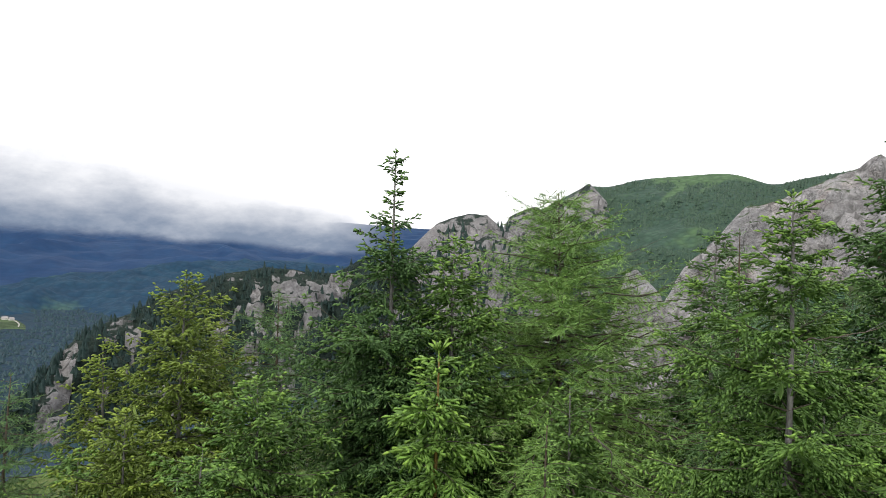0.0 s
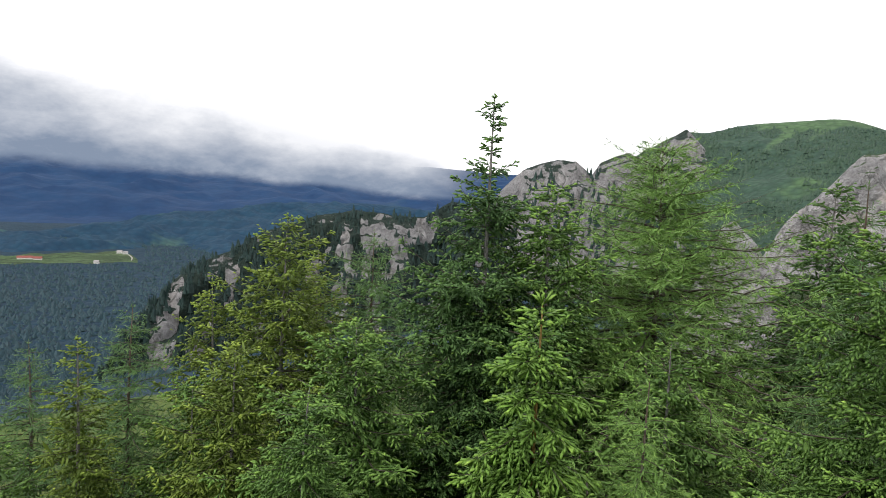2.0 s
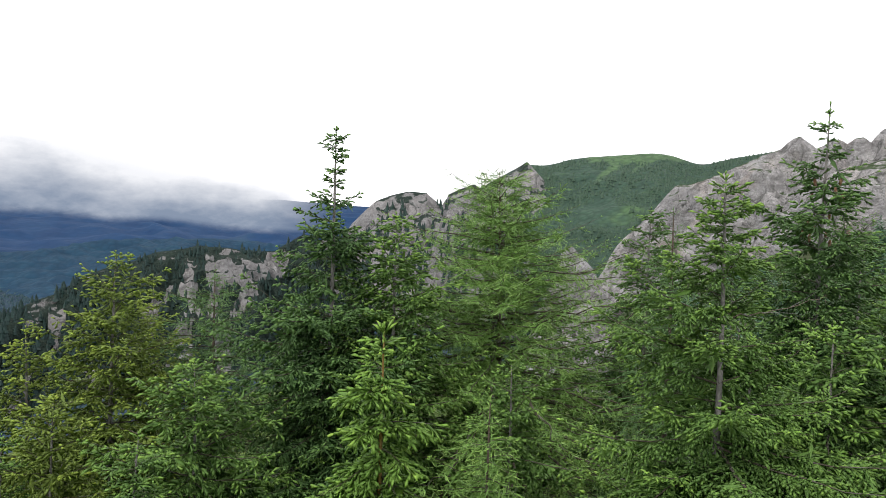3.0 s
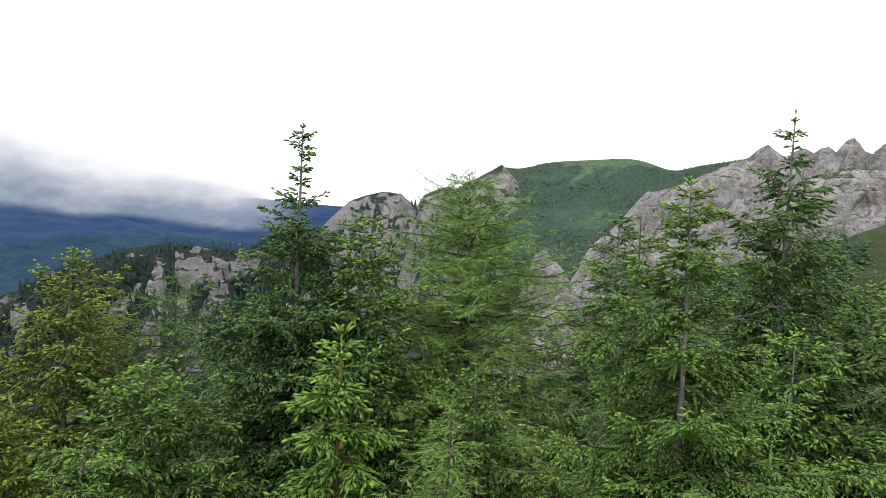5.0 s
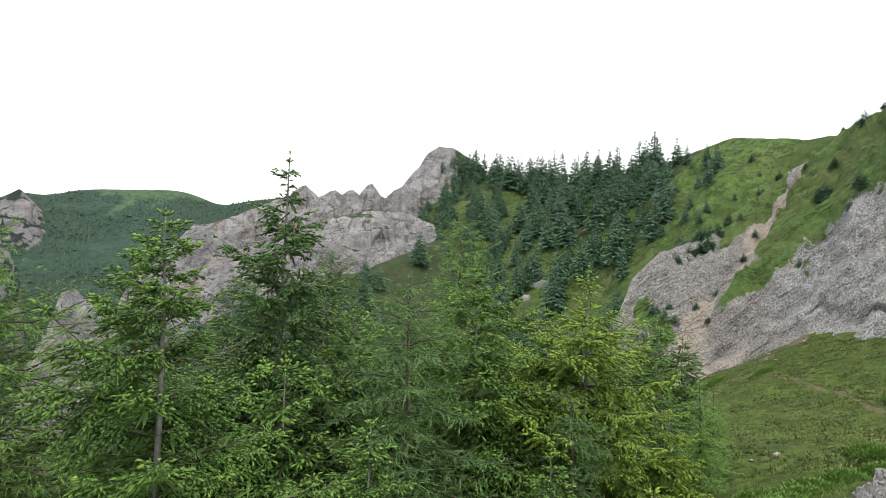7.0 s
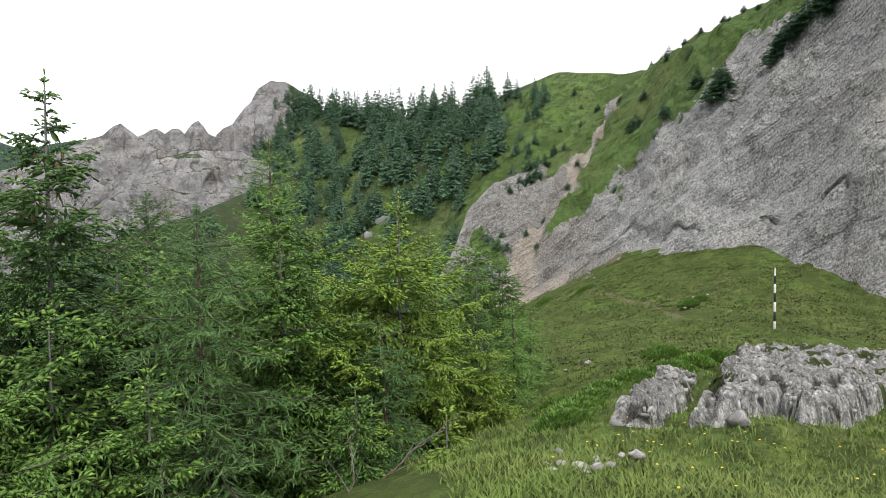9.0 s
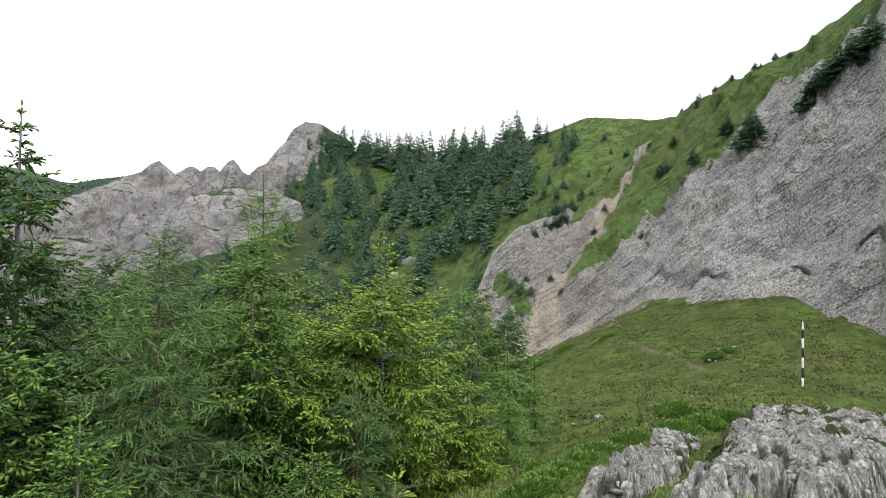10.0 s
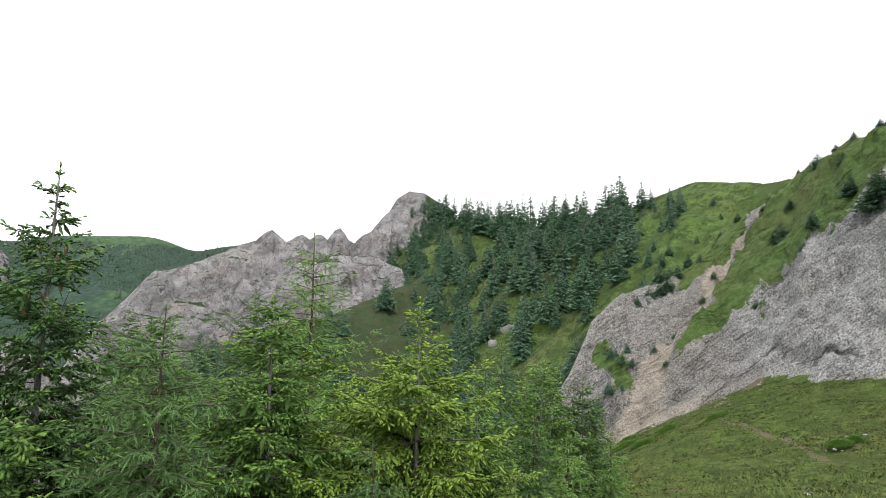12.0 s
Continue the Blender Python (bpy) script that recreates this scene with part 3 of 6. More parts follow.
def ridge_shape(U, V):
    """The scree gully sunk in, the grass field's lip and the long ledges low on the slab standing out."""
    line = np.interp(U, (3.8, 4.6, 5.3, 6.0, 6.4, 7.0), (0.86, 0.85, 0.845, 0.88, 0.915, 0.95)) + 0.006 * np.sin(U * 9)
    ledge = smooth01(-0.004, 0.006, V - line) * -0.5 * smooth01(3.9, 4.6, U) * smooth01(6.9, 6.2, U)
    gully = np.exp(-((U - gully_line(V)) / (0.14 + 0.3 * V)) ** 2) * -1.3
    edge = smooth01(0.02, -0.01, V - GRASS_TO(U)) * smooth01(-0.1, 0.2, U - gully_line(V) - 0.2) * 0.6
    return ledge + gully + edge


def ridge_undercut(U, V):
    """Hollows weathered out under the slab's beds: the long one low down, and shorter ones."""
    line = np.interp(U, (3.8, 4.6, 5.3, 6.0, 6.4, 7.0), (0.86, 0.85, 0.845, 0.88, 0.915, 0.95)) + 0.003 * np.sin(U * 7)
    cut = np.exp(-((V - line - 0.002) / 0.0055) ** 2) * smooth01(4.5, 4.9, U) * smooth01(6.6, 6.1, U) * (0.62 + 0.25 * np.sin(U * 5.3))
    for k0, v0, k1, v1, deep in ((6.9, 0.87, 7.5, 0.85, 0.9), (8.0, 0.80, 8.6, 0.77, 0.9)):
        t = np.clip((U - k0) / (k1 - k0), 0, 1)
        off = V - (v0 + (v1 - v0) * t) + 0.004 * np.sin(U * 11 + v0 * 30)
        cut = np.maximum(cut, np.exp(-(off / 0.005) ** 2) * deep * np.sin(np.pi * t) ** 0.6)
    return -cut


right_ridge = Hill("rock_ridge", (
    ((63.9, 36.4, -2.4), (60.4, 32.0, -9.9)),
    ((70.1, 37.7, 2.2), (58.4, 29.0, -9.3)),
    ((75.2, 36.5, 6.0), (55.4, 26.2, -8.7)),
    ((84.8, 34.3, 8.9), (55.1, 22.2, -7.2)),
    ((100.0, 30.4, 17.8), (54.5, 18.4, -6.3)),
    ((104.7, 24.6, 23.7), (54.7, 15.0, -4.6)),
    ((88.0, 14.9, 23.1), (52.7, 11.0, -3.3)),
    ((78.7, 7.5, 23.0), (49.7, 4.8, -2.1)),
    ((70.5, 2.1, 23.4), (43.9, 0.7, -3.6)),
    ((63.0, -4.9, 26.1), (37.6, -2.7, -4.9)),
    ((55.0, -12.3, 26.8), (30.7, -6.6, -6.3))), 370, 190, 2.0, 8.0, SLAB, "grey conglomerate rock slab with grass bands and pale scree", "rock face", jag=0.25, seed=4.0, back=1.2, beds=((-0.25, 0.55, 0.8), 1.9, 0.55),
    cover=ridge_cover, scree=ridge_scree, shape=ridge_shape, foot_hold=0.55, facets=(1.1, 4.5), undercut=ridge_undercut)

hillside = Hill("hillside", (
    ((162.2, 160.4, 39.0), (94.1, 116.9, -18.1)),
    ((165.3, 148.4, 38.0), (83.0, 86.5, -18.5)),
    ((162.4, 122.4, 32.9), (78.7, 68.9, -19.9)),
    ((154.9, 98.0, 29.4), (75.3, 57.4, -19.0)),
    ((148.7, 78.4, 28.2), (69.9, 48.0, -17.9)),
    ((139.7, 62.1, 31.4), (66.6, 40.5, -15.6)),
    ((137.9, 52.2, 32.9), (63.6, 34.1, -12.3)),
    ((132.2, 39.2, 29.9), (85.1, 36.6, -8.1)),
    ((125.2, 27.4, 27.8), (98.9, 27.8, 0.9)),
    ((121.7, 15.8, 29.0), (109.1, 17.6, 7.4))), 150, 110, 2.2, 20.0, TURF_HILL, "green grassy hillside under open spruce wood", "hillside", jag=0.3, seed=9.0, back=1.5, cover=lambda U, V: smooth01(0.3, -0.6, U - np.interp(V, (0, 0.3, 0.5, 0.7, 1), (5.6, 4.9, 3.7, 2.2, 1.5))) * 0.46)

apron = Hill("scrub_slope", (
    ((130.9, 120.7, 16.1), (101.9, 81.0, -9.6)),
    ((119.6, 118.4, 12.5), (91.6, 80.5, -11.2)),
    ((105.1, 118.7, 7.1), (79.5, 82.5, -13.8)),
    ((93.0, 118.4, 3.2), (66.3, 81.5, -16.3)),
    ((81.0, 120.9, -0.3), (58.0, 84.9, -17.0)),
    ((68.5, 122.5, -4.1), (50.9, 89.3, -17.0)),
    ((57.0, 123.5, -8.7), (43.6, 92.7, -18.5))), 110, 50, 2.0, 16.0, TURF_HILL, "dark scrubby slope at the foot of the cliff", "slope", jag=0.4, seed=14.0, cover=lambda U, V: 0.95 + 0.0 * U)

cliff = Hill("cliff", (
    ((54.0, 161.1, -10.8), (47.4, 140.5, -31.5)),
    ((60.6, 164.5, -1.4), (52.4, 138.7, -31.7)),
    ((69.4, 166.4, 6.3), (58.5, 136.2, -31.9)),
    ((77.1, 168.1, 14.5), (64.7, 133.3, -32.0)),
    ((88.7, 167.8, 17.7), (71.0, 130.1, -32.1)),
    ((99.6, 166.8, 23.3), (78.3, 125.9, -32.1)),
    ((104.6, 165.7, 25.2), (81.6, 123.8, -32.0)),
    ((106.5, 164.5, 27.6), (83.3, 122.7, -32.0)),
    ((108.1, 163.2, 28.6), (84.7, 121.7, -32.0)),
    ((109.6, 162.4, 27.2), (85.5, 121.1, -32.0)),
    ((111.6, 161.2, 25.6), (86.7, 120.4, -32.0)),
    ((113.8, 159.4, 27.4), (87.7, 119.9, -32.0)),
    ((115.3, 158.2, 27.7), (88.5, 119.5, -32.0)),
    ((116.9, 157.2, 26.4), (90.7, 118.8, -32.1)),
    ((118.2, 156.1, 27.6), (92.0, 118.2, -32.2)),
    ((119.4, 155.0, 27.8), (93.2, 117.8, -32.2)),
    ((120.4, 153.4, 26.6), (95.0, 117.7, -32.4)),
    ((121.8, 151.9, 29.3), (96.8, 117.8, -32.5)),
    ((122.9, 150.7, 30.3), (98.1, 117.9, -32.6)),
    ((124.4, 150.5, 29.2), (99.6, 118.5, -32.5)),
    ((126.0, 150.4, 27.3), (101.5, 119.2, -32.5)),
    ((132.0, 152.5, 27.0), (104.3, 120.4, -32.4))), 290, 140, 6.0, 20.0, ROCK_MID, "grey and rusty limestone cliff with pointed pinnacles", "cliff", jag=0.2, seed=2.0, facets=(6.0, 15.0), ease=0.3)

rock_peak = Hill("rock_peak", (
    ((131.2, 153.5, 27.7), (103.6, 119.7, -31.4)),
    ((140.3, 156.8, 31.9), (112.8, 125.9, -27.4)),
    ((146.2, 158.6, 37.4), (118.0, 128.4, -25.1)),
    ((149.8, 158.7, 39.9), (121.7, 129.3, -23.9)),
    ((152.9, 158.9, 44.5), (124.8, 129.3, -22.5)),
    ((156.7, 156.9, 48.2), (128.5, 128.7, -21.0)),
    ((161.5, 155.1, 47.6), (132.7, 127.5, -19.5)),
    ((167.8, 155.0, 45.9), (137.5, 125.6, -16.3)),
    ((175.4, 153.4, 42.8), (144.2, 124.2, -14.7))), 110, 110, 4.0, 16.0, ROCK_MID, "pale pointed limestone peak above the spruce wood", "rock peak", jag=0.25, seed=2.6, ease=0.5, facets=(4.5, 12.0), cover=lambda U, V: smooth01(4.9, 7.2, U - 1.2 * V) * 0.85)

block = Hill("cliff_buttress", (
    ((88.5, 148.0, 3.4), (77.3, 126.8, -29.9)),
    ((98.6, 148.4, 12.9), (83.5, 122.8, -29.8)),
    ((105.6, 145.5, 17.9), (88.6, 119.2, -29.7)),
    ((115.1, 140.3, 21.4), (96.8, 115.4, -29.9)),
    ((122.3, 134.2, 20.8), (104.8, 112.8, -27.5)),
    ((126.3, 128.1, 17.8), (108.3, 110.0, -24.8)),
    ((124.8, 123.1, 10.9), (109.7, 108.6, -24.7))), 170, 120, 5.0, 18.0, ROCK_MID, "smooth grey limestone buttress below the pinnacles", "cliff", belly=0.12, back=0.7, jag=0.2, seed=5.0, facets=(4.0, 15.0))

spur = Hill("rock_spur", (
    ((29.7, 123.7, -14.8), (27.6, 112.2, -33.5)),
    ((33.3, 125.6, -8.4), (29.8, 111.6, -33.7)),
    ((35.2, 125.4, -1.6), (31.2, 108.2, -33.2)),
    ((37.6, 126.9, -0.8), (33.1, 107.6, -33.3)),
    ((40.9, 123.6, -5.3), (36.0, 106.6, -33.5)),
    ((43.5, 120.0, -12.1), (39.1, 105.5, -33.7))), 90, 90, 2.0, 11.0, ROCK_MID, "pale pointed limestone spur with a grassy back", "rock spur", jag=0.2, seed=6.0, facets=(3.0, 6.0), cover=lambda U, V: np.where(V < 0, 0.8, 0.0))

def mountain_pale(U, V):
    """Open grass on the wooded mountain: its top, and clearings running down from it."""
    top = np.exp(-((U - 5.4) / 1.5) ** 2) * smooth01(0.10, 0.0, V)
    run = np.exp(-((U - 5.0 + 3.2 * (V - 0.1)) / 0.8) ** 2) * smooth01(0.5, 0.08, V) * (0.55 + 0.45 * np.sin(U * 9 + V * 21))
    return np.clip(top + 0.8 * run, 0, 1)


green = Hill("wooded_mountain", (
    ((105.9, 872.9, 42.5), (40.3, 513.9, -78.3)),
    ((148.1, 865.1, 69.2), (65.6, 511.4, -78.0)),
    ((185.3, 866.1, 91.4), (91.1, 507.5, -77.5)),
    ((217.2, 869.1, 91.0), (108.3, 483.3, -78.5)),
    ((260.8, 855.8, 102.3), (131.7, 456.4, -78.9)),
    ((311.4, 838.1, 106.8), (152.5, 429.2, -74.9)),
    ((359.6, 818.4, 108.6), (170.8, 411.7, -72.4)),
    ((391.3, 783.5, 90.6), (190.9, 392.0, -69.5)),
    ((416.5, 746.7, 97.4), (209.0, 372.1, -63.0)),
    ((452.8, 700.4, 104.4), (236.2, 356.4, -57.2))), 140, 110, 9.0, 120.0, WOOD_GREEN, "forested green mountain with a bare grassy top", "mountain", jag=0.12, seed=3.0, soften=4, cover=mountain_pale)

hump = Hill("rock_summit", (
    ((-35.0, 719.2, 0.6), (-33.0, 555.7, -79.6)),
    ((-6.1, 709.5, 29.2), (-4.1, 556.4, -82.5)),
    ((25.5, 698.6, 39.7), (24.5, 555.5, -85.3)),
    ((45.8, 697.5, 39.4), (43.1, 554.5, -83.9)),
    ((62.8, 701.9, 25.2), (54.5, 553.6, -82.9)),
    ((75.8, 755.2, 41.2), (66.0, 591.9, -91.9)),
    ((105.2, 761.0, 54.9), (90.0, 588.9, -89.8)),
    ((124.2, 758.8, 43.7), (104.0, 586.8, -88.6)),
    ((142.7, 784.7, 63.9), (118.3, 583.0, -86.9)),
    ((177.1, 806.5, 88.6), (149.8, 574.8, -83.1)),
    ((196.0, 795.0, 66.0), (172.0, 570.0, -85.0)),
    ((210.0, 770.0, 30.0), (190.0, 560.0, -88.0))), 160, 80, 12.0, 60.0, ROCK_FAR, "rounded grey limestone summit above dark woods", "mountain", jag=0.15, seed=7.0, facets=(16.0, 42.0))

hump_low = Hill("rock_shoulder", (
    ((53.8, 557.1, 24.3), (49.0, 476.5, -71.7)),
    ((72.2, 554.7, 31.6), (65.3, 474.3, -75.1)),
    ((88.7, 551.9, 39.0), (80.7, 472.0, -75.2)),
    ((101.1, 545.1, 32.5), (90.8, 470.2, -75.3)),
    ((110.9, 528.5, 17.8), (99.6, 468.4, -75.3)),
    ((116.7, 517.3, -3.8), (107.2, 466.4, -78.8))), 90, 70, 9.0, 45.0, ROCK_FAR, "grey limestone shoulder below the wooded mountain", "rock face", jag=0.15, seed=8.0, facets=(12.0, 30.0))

def ridge_green(U, V):
    """Where spruces and scrub hide the crags of the left ridge, 0 to 1."""
    crag = wave(U * 1.0, V * 3.4 + U * 0.25, 0.85, 4.0, 4)
    return smooth01(0.16, -0.02, crag - np.interp(V, (0, 0.5, 1), (0.10, 0.12, 0.30)))


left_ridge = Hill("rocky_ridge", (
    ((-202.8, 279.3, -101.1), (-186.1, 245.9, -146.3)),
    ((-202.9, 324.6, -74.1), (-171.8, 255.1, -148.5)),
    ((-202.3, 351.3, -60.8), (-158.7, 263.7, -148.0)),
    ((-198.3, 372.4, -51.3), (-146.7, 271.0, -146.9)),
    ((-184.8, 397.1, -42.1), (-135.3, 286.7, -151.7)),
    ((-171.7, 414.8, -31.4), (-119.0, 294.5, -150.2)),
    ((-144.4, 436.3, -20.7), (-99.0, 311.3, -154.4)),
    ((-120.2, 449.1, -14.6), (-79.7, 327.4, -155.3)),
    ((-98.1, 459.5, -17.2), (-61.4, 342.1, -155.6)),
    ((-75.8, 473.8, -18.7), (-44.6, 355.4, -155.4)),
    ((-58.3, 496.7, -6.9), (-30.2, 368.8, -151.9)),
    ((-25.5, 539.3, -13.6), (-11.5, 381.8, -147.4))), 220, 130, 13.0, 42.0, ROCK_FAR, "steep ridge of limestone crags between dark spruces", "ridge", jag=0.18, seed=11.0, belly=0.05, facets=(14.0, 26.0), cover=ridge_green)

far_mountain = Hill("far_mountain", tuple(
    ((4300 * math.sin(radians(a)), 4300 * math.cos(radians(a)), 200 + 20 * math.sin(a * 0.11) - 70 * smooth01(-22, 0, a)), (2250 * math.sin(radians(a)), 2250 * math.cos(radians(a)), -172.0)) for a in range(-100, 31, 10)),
    170, 90, 42.0, 500.0, WOOD_HAZE_BLUE, "far forested mountain flank, haze blue in its colour", "mountain", jag=0.3, seed=12.0)

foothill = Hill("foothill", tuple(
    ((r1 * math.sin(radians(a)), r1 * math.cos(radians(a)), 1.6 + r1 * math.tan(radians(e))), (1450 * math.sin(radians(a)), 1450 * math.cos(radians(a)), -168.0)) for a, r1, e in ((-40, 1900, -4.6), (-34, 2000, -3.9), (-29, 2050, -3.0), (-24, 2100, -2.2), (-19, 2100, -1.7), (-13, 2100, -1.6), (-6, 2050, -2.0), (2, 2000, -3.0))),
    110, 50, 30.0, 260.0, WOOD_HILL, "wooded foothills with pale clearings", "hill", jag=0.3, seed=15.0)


# ---- conifers ----
def tube(points, radii, sides=6):
    """A tapered tube along points: vertices and quads."""
    pts, n = np.asarray(points, float), len(points)
    t = np.gradient(pts, axis=0)
    t /= np.linalg.norm(t, axis=1, keepdims=True) + 1e-9
    ref = np.where(np.abs(t[:, 2:]) > 0.9, np.array([[1.0, 0, 0]]), np.array([[0, 0, 1.0]]))
    a = np.cross(t, ref)
    a /= np.linalg.norm(a, axis=1, keepdims=True) + 1e-9
    b = np.cross(t, a)
    ang = np.arange(sides) * 2 * np.pi / sides
    v = pts[:, None] + (a[:, None] * np.cos(ang)[None, :, None] + b[:, None] * np.sin(ang)[None, :, None]) * np.asarray(radii)[:, None, None]
    i, j = np.meshgrid(np.arange(n - 1), np.arange(sides), indexing="ij")
    p, q = i * sides + j, i * sides + (j + 1) % sides
    return v.reshape(-1, 3), np.stack([p, q, q + sides, p + sides], -1).reshape(-1, 4)


def joined(pieces):
    vs, fs, base = [], [], 0
    for v, f in pieces:
        vs.append(v)
        fs.append(f + base)
        base += len(v)
    return np.concatenate(vs), np.concatenate(fs)


def unit(v):
    return v / (np.linalg.norm(v, axis=-1, keepdims=True) + 1e-9)


def brushes(rng, base, way, length, fresh, n, nl, nw, spread, core=0.013, blunt=False):
    """Shoots as brushes: a folded blade of packed needles (blunt: finger-shaped) and n single ones round it. Points, triangles and freshness."""
    m = len(base)
    ref = unit(np.cross(way, np.array([0.13, 0.21, 0.97]) + rng.normal(0, 0.15, (m, 3))))
    up = np.cross(ref, way)
    # a packed shoot, folded along its axis
    core = np.broadcast_to(core, (m,))[:, None]
    flat = unit(ref * rng.uniform(0.6, 1.0, (m, 1)) + up * rng.normal(0, 0.55, (m, 1)))
    drop = np.cross(flat, way) * core * 0.45
    wide = [flat * core * rng.uniform(0.75, 1.25, (m, 1)) for _ in range(2)]
    if blunt:
        # a blunt finger, three-sided, fuller towards its end
        nrm = np.cross(flat, way)
        rim = [base + way * (length * rng.uniform(lo, hi, m))[:, None] + (flat * math.cos(w) + nrm * math.sin(w)) * core * rng.uniform(0.8, 1.2, (m, 1)) for w, lo, hi in ((1.57, 0.62, 0.80), (3.67, 0.80, 1.0), (5.76, 0.90, 1.12))]
        sv = np.stack([base, *rim], 1)
        one = np.array([[0, 1, 2], [0, 2, 3], [0, 3, 1], [1, 3, 2]])
        shade = (0.5, 0.85, 1.0, 1.05)
    else:
        mid = base + way * (length * rng.uniform(0.45, 0.75, m))[:, None]
        tip = base + way * (length * 1.06)[:, None]
        sv = np.stack([base, mid + wide[0] - drop, tip, mid - wide[1] - drop], 1)
        one = np.array([[0, 1, 2], [0, 2, 3]])
        shade = (0.5, 0.9, 1.1, 0.9)
    k = sv.shape[1]
    sf = (np.arange(m)[:, None, None] * k + one[None]).reshape(-1, 3)
    sfr = np.minimum(1, fresh[:, None] * np.array(shade)).ravel()
    if not n:
        return sv.reshape(-1, 3), sf, sfr
    # needles
    s = (np.arange(n) + 0.6) / n
    phi = np.arange(n) * 2.4 + rng.uniform(0, 6.28, (m, 1))
    radial = ref[:, None] * np.cos(phi)[..., None] + up[:, None] * np.sin(phi)[..., None]
    lean = spread * (1 - 0.55 * s ** 2)[None, :, None] * rng.uniform(0.75, 1.2, (m, n, 1))
    nd = unit(way[:, None] * (1 - lean * 0.55) + radial * lean)
    root = base[:, None] + way[:, None] * (length[:, None] * s[None] * 0.92)[..., None]
    side = unit(np.cross(nd, radial + rng.normal(0, 0.5, (m, n, 3)))) * (nw * 0.5)
    reach = nl * rng.uniform(0.75, 1.2, (m, n, 1))
    v = np.stack([root - side, root + side, root + nd * reach], 2).reshape(-1, 3)
    f = np.arange(len(v)).reshape(-1, 3) + len(sv) * k
    return np.concatenate([sv.reshape(-1, 3), v]), np.concatenate([sf, f]), np.concatenate([sfr, np.repeat(fresh, n * 3)])


